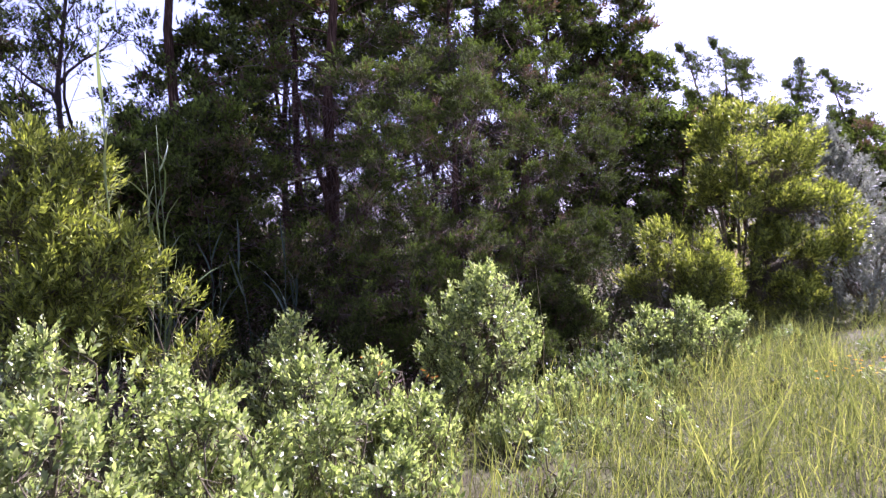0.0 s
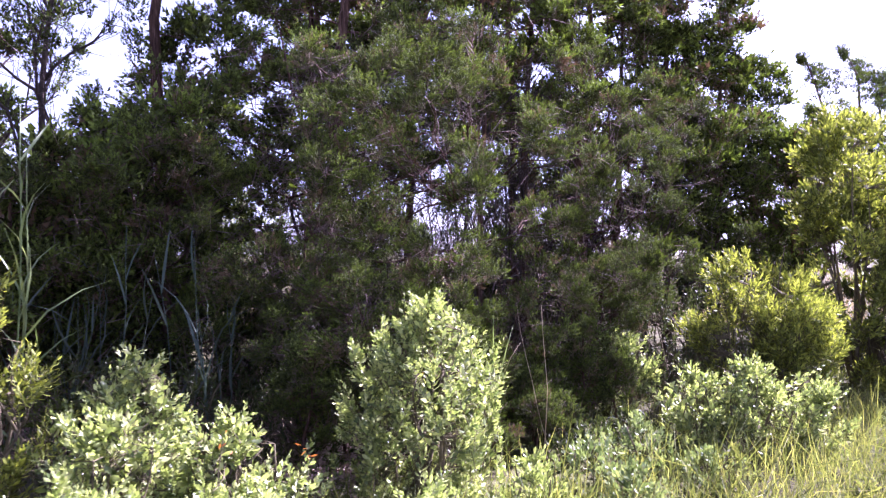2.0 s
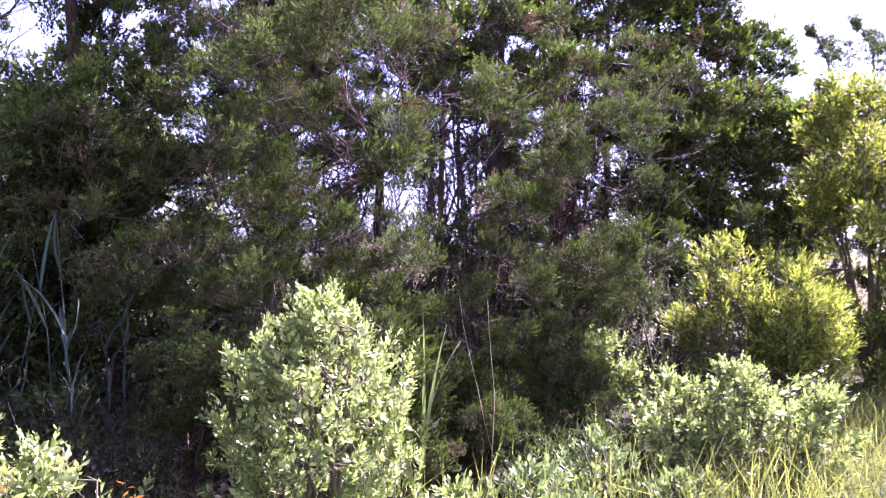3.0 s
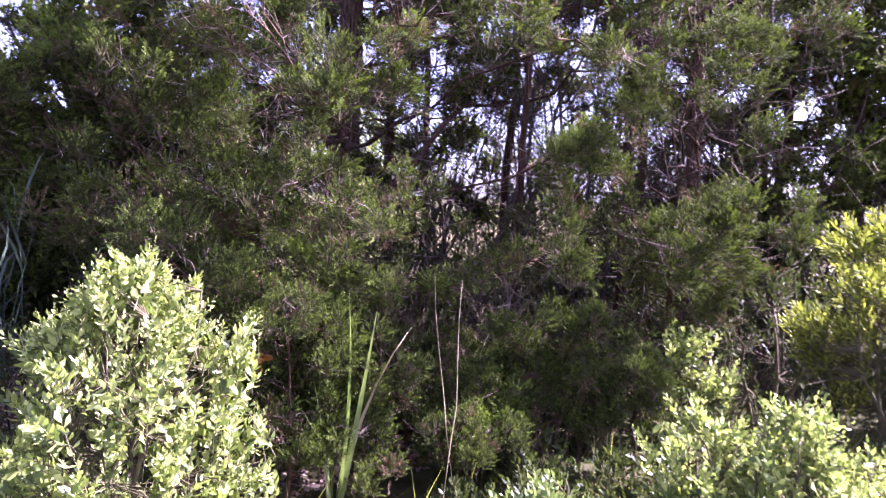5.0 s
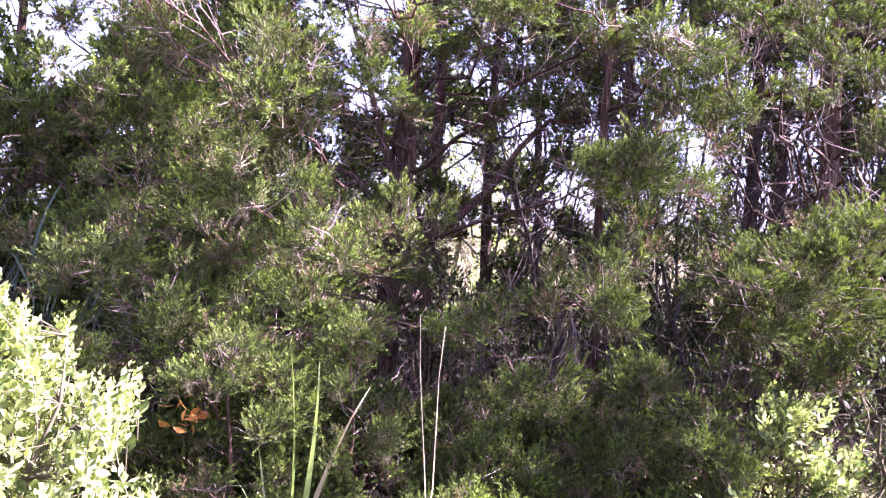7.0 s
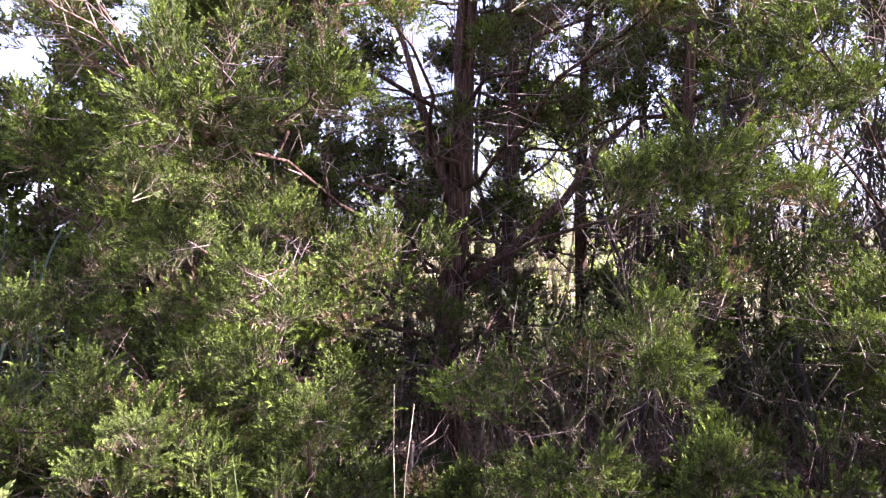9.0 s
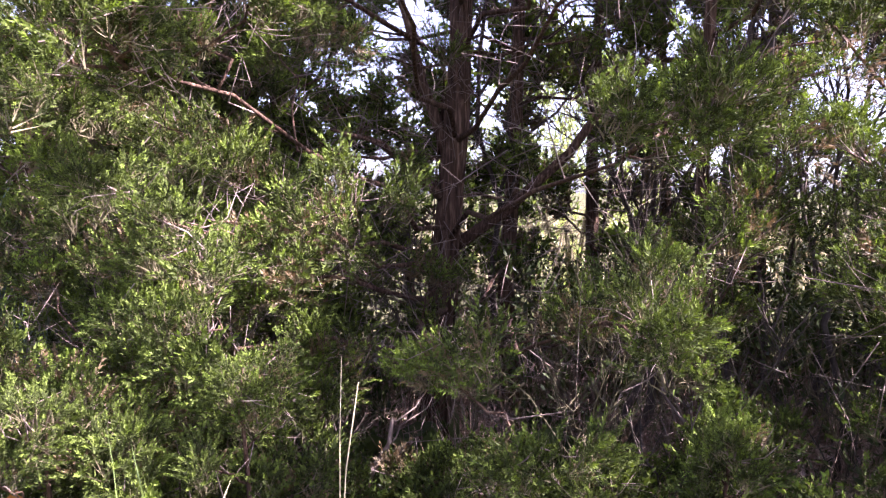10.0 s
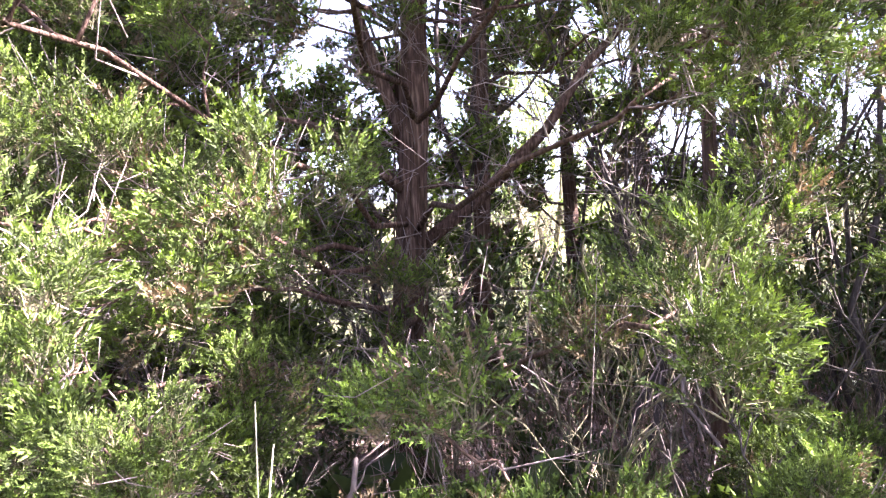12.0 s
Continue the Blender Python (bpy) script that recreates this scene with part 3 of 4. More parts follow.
# ---- ground ----
def build_ground():
    r = np.concatenate([np.linspace(0, 24, 61), np.geomspace(26, 900, 24)])
    sides = 96
    a = np.arange(sides) * 2 * np.pi / sides
    v = [(0.0, 8.0, ground_height(0, 8))]
    for q in r[1:]:
        for b in a:
            x, y = q * math.cos(b), 8 + q * math.sin(b)
            v.append((x, y, ground_height(x, y)))
    f = [(0, 1 + j, 1 + (j + 1) % sides) for j in range(sides)]
    for i in range(len(r) - 2):
        for j in range(sides):
            p, q = 1 + i * sides + j, 1 + i * sides + (j + 1) % sides
            f += [(p, p + sides, q + sides), (p, q + sides, q)]
    f = np.array(f)
    m = plain_material("soil_and_turf", [(0.3, (0.035, 0.027, 0.015)), (0.5, (0.062, 0.058, 0.025)), (0.68, (0.10, 0.11, 0.036))], 6.0, 0.95, None, 0.6, 30.0)
    tagged(new("ground", tri_mesh("ground", (np.array(v), f, np.zeros(len(f), int)), [m])),
           "rough grassy ground with bare soil and thatch", "ground", kind="structure")


build_ground()
# ---- cedars of the hedge ----


def rel(base, tips):
    """The same limbs, their tips and bends given from the base."""
    return [(one[0], np.atleast_2d(np.array(one[1], float)) - [base[0], base[1], 0.0], *one[2:]) for one in tips]


MAIN = (-1.90, 8.72)
FILL = []
for i in range(78):
    x = rng.uniform(-1.35, 0.4)
    edge = 7.4 + (2 - x) * 0.338
    z = rng.uniform(0.75, 3.1)
    FILL.append((0.45 + 0.72 * z, (x, rng.uniform(6.5, edge - 0.42), z), 0, rng.uniform(0.55, 1.0)))
for i in range(15):
    x = rng.uniform(-1.0, 0.65)
    edge = 7.4 + (2 - x) * 0.338
    z = rng.uniform(0.9, 3.0)
    # the great slanting limb stays open to view
    FILL.append((0.45 + 0.72 * z, (x, rng.uniform(edge + (1.0 if 1.3 < z < 2.3 else 0.3), 9.7), z), 0, rng.uniform(0.3, 0.65)))
BOUGHS = [(z, tip, 0.017, 0.5) for z, tip in [
    (0.75, (-0.35, 7.05, 1.00)), (1.15, (0.0, 7.55, 1.45)), (1.4, (0.25, 7.20, 1.92)), (1.2, (-0.7, 6.75, 1.65)), (1.9, (0.1, 7.75, 2.45)), (2.3, (-0.6, 7.2, 2.8)), (0.95, (-0.95, 7.3, 1.35)),
    (2.7, (0.1, 8.0, 3.2)), (0.8, (0.40, 8.50, 1.22)), (1.3, (0.45, 8.70, 1.84)), (1.9, (0.45, 8.75, 2.5)), (0.7, (-0.2, 9.35, 1.1)), (2.4, (-0.3, 9.3, 3.0)), (0.85, (0.3, 7.98, 1.1))]]
BARE_LIMBS = [
    # stout bare limbs
    (1.25, [(-1.76, 9.19, 1.55), (-1.63, 9.61, 1.98), (-1.58, 9.80, 2.34), (-1.47, 10.15, 2.38), (-1.32, 10.66, 2.52)], 0.042, 0.0),
    (1.55, [(-1.74, 8.37, 1.87), (-1.60, 8.05, 1.93)], 0.034, 0.0), (0.88, [(-1.72, 8.29, 1.05), (-1.57, 8.09, 1.19), (-1.33, 7.84, 1.48)], 0.030, 0.0),
    (1.7, [(-1.92, 8.69, 2.1), (-1.96, 8.61, 2.5), (-2.02, 8.46, 3.0), (-2.1, 8.3, 3.7)], 0.042, 0.0),
    (0.75, [(-1.6, 9.0, 0.72), (-1.3, 9.3, 0.85)], 0.022, 0.0)]
MAIN_TREE = cedar(MAIN, 8.2, rel(MAIN, BARE_LIMBS + BOUGHS + FILL + [
    # leafy limbs on the open side
    (1.2, (-1.3, 8.52, 1.25), 0, 0.5), (1.5, (-1.4, 8.42, 1.75), 0, 0.45), (0.8, (-1.2, 8.58, 0.9), 0, 0.5), (2.1, (-1.35, 8.62, 2.3), 0, 0.4),
    (1.15, (0.38, 7.12, 2.00), 0, 1.0), (1.5, (0.30, 7.55, 2.16), 0, 0.9), (1.7, (0.50, 7.20, 2.12), 0, 0.7), (1.2, (0.80, 8.58, 1.88), 0, 0.5), (1.6, (0.88, 8.66, 2.36), 0, 0.9),
    (0.75, (0.45, 8.06, 1.16), 0, 0.35), (0.8, (0.75, 8.42, 1.27), 0, 0.8), (1.2, (-0.25, 7.55, 1.30), 0, 0.9), (1.4, (0.15, 7.80, 1.60), 0, 0.8), (0.9, (-0.20, 7.25, 1.28), 0, 0.9),
    (1.9, (0.72, 7.86, 2.52), 0, 0.9), (2.2, (0.20, 8.07, 3.05), 0, 1.0), (2.3, (-0.80, 7.80, 3.05), 0, 1.0),
    (1.5, (-0.36, 6.55, 2.12), 0, 1.0), (2.6, (-1.50, 9.40, 3.70), 0, 1.0), (2.8, (-0.5, 8.3, 3.6), 0, 1.0), (1.3, (0.70, 8.36, 1.82), 0, 0.4), (1.3, (0.62, 8.58, 1.84), 0, 0.6), (1.3, (0.5, 8.85, 1.84), 0, 0.7), (0.8, (0.66, 8.62, 1.24), 0, 0.6),
    (2.0, (0.4, 8.7, 2.8), 0, 0.8), (2.6, (-0.2, 7.6, 3.2), 0, 1.0), (2.4, (-0.9, 7.2, 3.0), 0, 1.0)]),
    "tall red cedar with shaggy brown trunk and feathery tufts", 0.086, (0.17, 0.44), 46, 1.9, 0.5, near=300, dead=1500, inner=0.4, fine=2700, mid=900,
    gap=(-16.0, 50.0, 3.3), bare=11)
for i in range(90):
    a, z0, ln = rng.uniform(0, 6.28), rng.uniform(0.05, 2.9), rng.uniform(0.15, 0.6)
    zs = z0 + ln * np.linspace(0, 1, 5)
    r = 0.096 - 0.011 * zs + np.array([0.0, 0.004, 0.006, 0.008, 0.016]) * rng.uniform(0.3, 1.4)
    a2 = a + np.linspace(0, rng.normal(0, 0.25), 5)
    c2, s2 = np.cos(a2), np.sin(a2)
    w = 0.012 * rng.uniform(0.5, 1.3) * np.array([0.5, 1, 1, 0.8, 0.2])
    mid = np.stack([MAIN[0] + 0.021 * zs + r * c2, MAIN[1] + 0.053 * zs + r * s2, zs], -1)
    side, outward = np.stack([-s2, c2, 0 * s2], -1) * w[:, None], np.stack([c2, s2, 0 * s2], -1) * 0.004
    v = np.concatenate([mid - side, mid + outward, mid + side])
    f = [q for k in range(4) for u in (0, 5) for q in ((u + k, u + k + 5, u + k + 6), (u + k, u + k + 6, u + k + 1))]
    strip = new("bark_strip", tri_mesh("bark_strip", (v, np.array(f), np.zeros(len(f), int)), [BARK]))
    strip.parent, strip.location = MAIN_TREE, -MAIN_TREE.location
RIGHT = (0.05, 10.95)
cedar(RIGHT, 5.6, rel(RIGHT, [
    (1.0, (1.26, 9.45, 1.50)), (0.9, (1.06, 9.13, 1.42)), (1.6, (1.28, 9.10, 2.34)), (2.0, (1.28, 10.50, 2.82)), (2.2, (0.72, 10.90, 3.00)),
    (0.8, (0.9, 9.9, 1.1)), (1.3, (0.4, 9.4, 1.7)), (1.5, (0.6, 9.3, 2.6)),
    (1.7, (1.10, 8.85, 2.45)), (1.6, (1.0, 8.8, 2.15)), (1.6, (1.35, 9.3, 2.15)), (1.5, (0.8, 8.55, 2.15)), (1.8, (1.2, 9.0, 2.62)), (0.95, (1.15, 9.3, 1.36)),
    (0.9, (0.95, 9.0, 1.32)), (1.0, (1.36, 9.6, 1.42)), (2.0, (0.9, 9.3, 3.0)), (2.4, (0.6, 9.5, 3.4))]),
    "tall red cedar at the edge of the hedge", 0.085, (0.1, 0.1), 30, 1.4, 2.3, near=260, dead=500, fine=300, mid=500, bare=9)
FAR_RIGHT = (0.75, 12.9)
cedar(FAR_RIGHT, 6.0, rel(FAR_RIGHT, [(1.9, (1.53, 12.4, 3.0)), (1.5, (1.84, 13.5, 2.6))]),
      "red cedar with a ragged sloping crown", 0.08, (-0.1, 0.1), 46, 1.45, 0.3, near=60, dense=7.0, mid=100, tuft=1.3, inner=0.25)
cedar((-3.35, 8.0), 7.8, [], "tall dark red cedar with a straight bare trunk", 0.085, (0.1, 0.0), 38, 1.3, 0.6, dead=700, near=60, dense=7.0, pad=7, mid=100, tuft=1.3, inner=0.25, gap=(233.0, 75.0, 9.0))
for x, y, h in [(-3.2, 6.3, 2.2), (-4.3, 7.3, 1.9), (-2.9, 7.3, 2.7)]:
    cedar((x, y), h, [], "low bushy dark cedar beside reeds", 0.05, (0.05, 0.0), 30, 0.95, 0.25, dense=7.0, pad=7, top_reach=0.45, dead=80, mid=100, tuft=1.2, inner=0.15)
cedar((-2.6, 7.35), 2.6, [], "low bushy dark cedar beside reeds", 0.06, (0.05, 0.0), 40, 1.2, 0.65, near=120, dense=9.0, top_reach=0.45, mid=700, inner=0.12)
for x, y, h, r, c, low in [(-3.4, 10.6, 8.0, 1.8, 44, 0.5), (-1.3, 12.4, 7.6, 1.6, 19, 2.6), (-2.5, 11.6, 7.6, 1.5, 28, 2.4), (-0.9, 14.6, 5.6, 1.7, 26, 1.8),
                           (-4.0, 11.8, 6.5, 1.6, 30, 0.9), (-0.7, 11.2, 7.4, 1.6, 20, 2.5), (-2.7, 9.6, 8.0, 1.6, 36, 2.2), (-4.6, 9.4, 2.5, 1.3, 26, 0.3),
                           (0.1, 12.6, 6.0, 1.5, 24, 1.4), (-2.3, 13.8, 6.0, 1.7, 26, 2.0), (1.25, 13.6, 5.0, 1.1, 34, 0.4), (1.75, 14.4, 4.0, 1.1, 30, 0.3),
                           (2.3, 14.0, 3.1, 1.0, 28, 0.3), (4.0, 16.4, 3.3, 1.1, 30, 0.3), (5.3, 16.8, 2.9, 1.1, 28, 0.3)]:
    cedar((x, y), h, [], "red cedar in the shade of the hedge, bare below" if low > 1 else "red cedar with dense dark foliage", 0.06, tuple(rng.normal(0, 0.12, 2)), c, r, low,
          dense=5.0, pad=6, dead=200, mid=60, tuft=1.3, inner=0.25)
cedar((-0.6, 9.6), 7.8, [], "tall red cedar with a slim bare trunk and a high crown", 0.030, (0.1, 0.1), 30, 1.7, 2.2, dense=6.0, pad=8, dead=200, mid=200, tuft=1.2, inner=0.25,
      top_reach=0.5)
cedar((-5.45, 6.45), 6.4, [], "tall thin-crowned red cedar at the end of the hedge", 0.07, (0.1, 0.1), 38, 1.2, 0.4, dense=4.5, pad=5, dead=120, tuft=1.3, inner=0.3, top_reach=0.5)
cedar((0.55, 9.8), 1.45, [], "low bushy dark cedar at the edge of the hedge", 0.045, (0.1, -0.1), 22, 0.45, 0.75, near=60, dense=9.0, pad=7, dead=60, fine=500, mid=300, inner=0.2, top_reach=0.6)
WIND = "distant windswept cedar above yellow-green bushes"
windswept_cedar((3.1, 17.6), [(-0.75, 0.0, 5.15), (-0.1, 0.1, 5.2)], WIND)
windswept_cedar((3.85, 18.1), [(0.05, 0.0, 4.75)], WIND)
windswept_cedar((4.75, 18.3), [(0.15, 0.0, 4.7), (-0.2, 0.2, 4.3)], WIND)
windswept_cedar((5.5, 18.3), [(-0.2, 0.0, 4.4), (0.4, 0.1, 3.5)], WIND)
windswept_cedar((6.3, 18.6), [(-0.1, 0.0, 3.3), (0.4, 0.1, 3.0)], WIND)
windswept_cedar((2.6, 16.4), [(0.0, 0.0, 3.9), (0.4, 0.1, 3.5)], WIND)
for x, y, h, r in [(0.30, 7.03, 1.02, 0.20), (0.40, 7.45, 1.12, 0.20), (0.72, 8.66, 0.94, 0.16), (-0.56, 6.52, 0.90, 0.20), (0.35, 9.1, 0.75, 0.22), (0.05, 7.75, 0.62, 0.24),
                   (0.22, 8.2, 0.66, 0.24), (0.52, 8.05, 0.55, 0.18), (0.10, 8.75, 0.50, 0.2), (-0.35, 7.45, 0.62, 0.24), (0.30, 7.25, 0.55, 0.2), (0.98, 8.85, 0.70, 0.16),
                   (-0.30, 8.25, 0.42, 0.2), (0.10, 6.75, 0.60, 0.18), (-0.62, 7.15, 0.66, 0.24), (0.62, 7.75, 0.40, 0.16), (0.45, 8.45, 0.72, 0.16)]:
    cedar((x, y), h, [], "young cedar with bright green upright tips", 0.011, tuple(rng.normal(0, 0.05, 2)), 15, r * 1.35, 0.15, near=26, dense=9.0, pad=3, dead=0, fine=70, mid=999,
          group="young cedars", tuft=0.7, inner=0.3, climb=(0.35, 1.3), top_reach=0.2, bare=3)
for i in range(26):
    x, y = rng.uniform(-4.2, 0.2), rng.uniform(9.3, 14.0)
    sapling((x, y), rng.uniform(2.2, 4.2), rng.normal(0, 0.5, 2), "thin leaning bare sapling among the cedars", 8, rng.uniform(0.014, 0.03), 60)
for i in range(18):
    x, y = rng.uniform(-2.6, 0.3), rng.uniform(11.0, 14.5)
    sapling((x, y), rng.uniform(1.4, 3.4), rng.normal(0, 0.35, 2), "thin leaning bare sapling among the cedars", 12, rng.uniform(0.010, 0.02), 120)
for i in range(9):
    x, y = rng.uniform(-3.4, -0.7), rng.uniform(10.0, 12.4)
    sapling((x, y), rng.uniform(3.0, 4.6), (rng.uniform(0.1, 0.9), rng.normal(0, 0.4)), "thin leaning bare sapling among the cedars", 10, rng.uniform(0.014, 0.028), 130)
for i in range(14):
    x, y = rng.uniform(-0.9, 0.5), rng.uniform(11.3, 13.5)
    sapling((x, y), rng.uniform(3.0, 4.6), (rng.uniform(0.2, 0.9), rng.normal(0, 0.3)), "thin leaning bare sapling among the cedars", 7, rng.uniform(0.008, 0.016), 60)
for i in range(46):
    x, y = rng.uniform(-3.6, 0.1), rng.uniform(7.2, 10.6)
    sapling((x, y), rng.uniform(0.7, 1.6), rng.normal(0, 0.3, 2), "thin dry brown brush under the cedars", 8, rng.uniform(0.0035, 0.007), 50, mat=(STEM, DARK_BARK)[i % 2])
sapling((-4.6, 7.55), 5.2, (0.2, 0.1), "sparse tall tree with thin bare limbs and small leaf tufts", 16, 0.06, 200, 115, 0.55, name="sparse_tree", group="sparse trees")
sapling((-7.2, 8.6), 6.0, (-0.4, 0.3), "sparse tall tree with thin bare limbs and small leaf tufts", 16, 0.06, 200, 50, 0.55, name="sparse_tree", group="sparse trees")

# ---- shrubs along the grass ----
TOOTHED = leaf_piece(0.48, 0.26, 0.24, 0.64)
NARROW = leaf_piece(0.26, 0.3, 0.12, 0.6)
SMALL = simple_leaf(0.34)
SLIM = simple_leaf(0.3)
GROUNDSEL = "grey-green groundsel bush with upright leafy shoots"
shrub("groundsel_bush", (0.53, 6.20), 1.30, 0.47, "sunlit grey-green groundsel bush with upright leafy shoots", TOOTHED, 0.051, GREY_LEAF, 640, 18, 300,
      "groundsel bushes", taper=0.7, open_out=0.5, clumps=400, clump_size=0.06)
for x, y, h, r, k in [(-0.54, 5.10, 1.06, 0.36, 110), (0.0, 5.2, 0.72, 0.40, 120), (-0.25, 4.75, 0.85, 0.36, 110), (0.90, 9.46, 0.80, 0.32, 110),
                      (1.74, 8.12, 0.73, 0.29, 110), (2.08, 8.25, 0.74, 0.36, 110), (2.42, 8.5, 0.66, 0.32, 90), (0.28, 3.05, 0.72, 0.36, 100),
                      (-0.25, 3.65, 0.80, 0.40, 120), (0.15, 4.2, 0.66, 0.40, 110), (-0.75, 4.1, 0.90, 0.40, 120), (-0.5, 2.9, 1.02, 0.42, 140),
                      (-1.0, 3.45, 1.22, 0.46, 170), (0.62, 3.9, 0.5, 0.32, 80), (0.75, 2.5, 0.55, 0.3, 80), (0.45, 4.9, 0.5, 0.3, 80), (0.95, 5.35, 0.45, 0.3, 70)]:
    shrub("groundsel_bush", (x, y), h, r, GROUNDSEL, TOOTHED, 0.055, GREY_LEAF, int(k * 1.7), 16, 24, "groundsel bushes", stems=6, taper=0.65, open_out=0.55, clumps=k // 2, clump_size=0.11)
MYRTLE = "yellow-green wax myrtle with narrow upright leaves"
shrub("wax_myrtle", (-2.15, 4.66), 2.4, 0.55, MYRTLE, NARROW, 0.076, YELLOW_LEAF, 1700, 14, 60, "wax myrtles", stems=8, shoot_len=0.24,
      lobes=[(0.0, 0.1, 1.95, 0.42, 0.35), (0.35, 0.1, 1.35, 0.42, 0.35), (-0.3, -0.2, 1.3, 0.6, 0.3)], clumps=130, clump_size=0.19)
shrub("wax_myrtle", (-1.15, 4.75), 1.33, 0.34, MYRTLE, NARROW, 0.06, YELLOW_LEAF, 220, 15, 20, "wax myrtles", clumps=18, clump_size=0.15)
shrub("wax_myrtle", (2.0, 9.95), 1.72, 0.55, MYRTLE, NARROW, 0.07, YELLOW_LEAF, 900, 15, 60, "wax myrtles", shoot_len=0.22,
      lobes=[(0.05, -0.1, 1.2, 0.45, 0.5), (-0.25, 0.0, 0.85, 0.4, 0.35), (0.35, -0.15, 0.85, 0.35, 0.4)], clumps=40, clump_size=0.19)
shrub("wax_myrtle", (2.95, 12.1), 3.25, 1.0, "large rounded wax myrtle with bright yellow-green leaves", SLIM, 0.095, YELLOW_LEAF, 2500, 13, 0, "wax myrtles",
      stems=10, shoot_len=0.28, lobes=[(-0.05, 0.0, 2.6, 0.62, 0.32), (0.7, -0.2, 2.0, 0.6, 0.33), (0.85, -0.2, 1.25, 0.6, 0.3), (-0.35, 0.0, 2.2, 0.5, 0.2),
                                       (0.5, -0.3, 0.7, 0.7, 0.25)], clumps=95, clump_size=0.27)
shrub("grey_bush", (4.5, 14.6), 3.0, 1.0, "silvery grey bush beside the meadow", SMALL, 0.09, SILVER_LEAF, 1300, 16, 0, "grey bushes")
shrub("grey_bush", (4.6, 12.6), 1.7, 0.75, "silvery grey bush beside the meadow", SMALL, 0.08, SILVER_LEAF, 500, 16, 0, "grey bushes")
shrub("round_tree", (-7.7, 12.7), 4.1, 1.6, "rounded pale green tree far behind the hedge", SMALL, 0.11, GREY_LEAF, 700, 14, 0, "", "tree", stems=9, shoot_len=0.4)
for x, y, h, r in [(1.05, 6.55, 0.38, 0.24), (1.3, 6.9, 0.42, 0.26), (1.45, 7.4, 0.45, 0.26), (1.15, 6.2, 0.36, 0.22), (1.6, 6.6, 0.34, 0.22),
                   (1.9, 7.3, 0.3, 0.22)]:
    shrub("weed_plant", (x, y), h, r, "leafy green weed among dry grass beside the bushes", TOOTHED, 0.050, REED if x > 1.25 else GREY_LEAF, 60, 11, 0, "verge weeds", "weed", stems=4, shoot_len=0.16)
# weeds on the shaded side: the shade is in the leaf colour
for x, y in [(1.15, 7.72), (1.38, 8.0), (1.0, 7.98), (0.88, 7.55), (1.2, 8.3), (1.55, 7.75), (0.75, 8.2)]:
    shrub("weed_plant", (x, y), rng.uniform(0.24, 0.38), 0.24, "dark leafy weed, the shade beside the bushes put into its colour", TOOTHED, 0.05, SHADED_LEAF, 60, 10, 0, "verge weeds", "weed", stems=4, shoot_len=0.15)
# plants below the cedars, their leaves coloured dark for the shade
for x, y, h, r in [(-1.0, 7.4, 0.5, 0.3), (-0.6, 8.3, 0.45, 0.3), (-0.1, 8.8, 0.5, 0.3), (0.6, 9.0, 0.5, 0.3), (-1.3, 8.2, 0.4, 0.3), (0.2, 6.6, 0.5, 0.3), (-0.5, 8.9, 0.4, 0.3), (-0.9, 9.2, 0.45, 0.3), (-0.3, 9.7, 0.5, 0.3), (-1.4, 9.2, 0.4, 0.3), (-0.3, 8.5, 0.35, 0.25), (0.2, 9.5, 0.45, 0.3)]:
    shrub("undergrowth_plant", (x, y), h, r, "dark leafy plant, the shade of the cedars put into its colour", TOOTHED, 0.075, SHADED_LEAF, 40, 10, 0, "undergrowth")
# thicket round the cedars; its leaf colour carries the gloom of the hedge
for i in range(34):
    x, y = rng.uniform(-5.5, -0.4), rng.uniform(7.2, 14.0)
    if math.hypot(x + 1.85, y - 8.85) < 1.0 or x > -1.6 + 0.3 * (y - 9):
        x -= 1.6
    shrub("thicket_bush", (x, y), rng.uniform(0.6, 1.5), 0.65, "dark thicket bush behind the cedars, the shade there put into its colour", SMALL, 0.085, SHADED_LEAF, 80, 9, 0, "thicket bushes", stems=4)
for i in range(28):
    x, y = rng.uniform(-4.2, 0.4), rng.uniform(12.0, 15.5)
    shrub("thicket_bush", (x, y), rng.uniform(1.4, 2.6), 0.8, "dark thicket bush behind the cedars, the shade there put into its colour", SMALL, 0.095, SHADED_LEAF, 110, 9, 0, "thicket bushes", stems=4)
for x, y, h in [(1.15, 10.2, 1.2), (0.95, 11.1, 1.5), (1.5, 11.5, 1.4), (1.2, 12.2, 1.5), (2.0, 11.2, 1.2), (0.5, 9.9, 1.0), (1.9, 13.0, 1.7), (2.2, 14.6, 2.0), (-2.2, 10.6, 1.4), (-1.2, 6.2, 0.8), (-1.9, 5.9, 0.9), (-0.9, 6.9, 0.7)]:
    shrub("thicket_bush", (x, y), h, 0.6, "dark bush beside the cedars, their shade put into its colour", SMALL, 0.06, SHADED_LEAF, 160, 10, 0, "thicket bushes", stems=4)

# ---- grasses ----
k = 30000
gx, gy = rng.uniform(0.6, 7.5, k), 1.5 + 12.5 * rng.uniform(0, 1, k) ** 1.4
keep = gx > 0.75 + 0.14 * (gy - 2) + 0.3 * np.sin(gy * 1.7)
gx, gy = gx[keep], gy[keep]
grass_field("meadow_grass", "tall uncut grass, green with straw blades", on_ground(gx, gy),
            rng.uniform(0.12, 0.40, len(gx)) * (1.0 + 0.5 * np.sin(gx * 3.3 + 1) * np.sin(gy * 2.9)), 1.7, GRASS, 0.022, joints=2, lean=0.55)
k = 24000
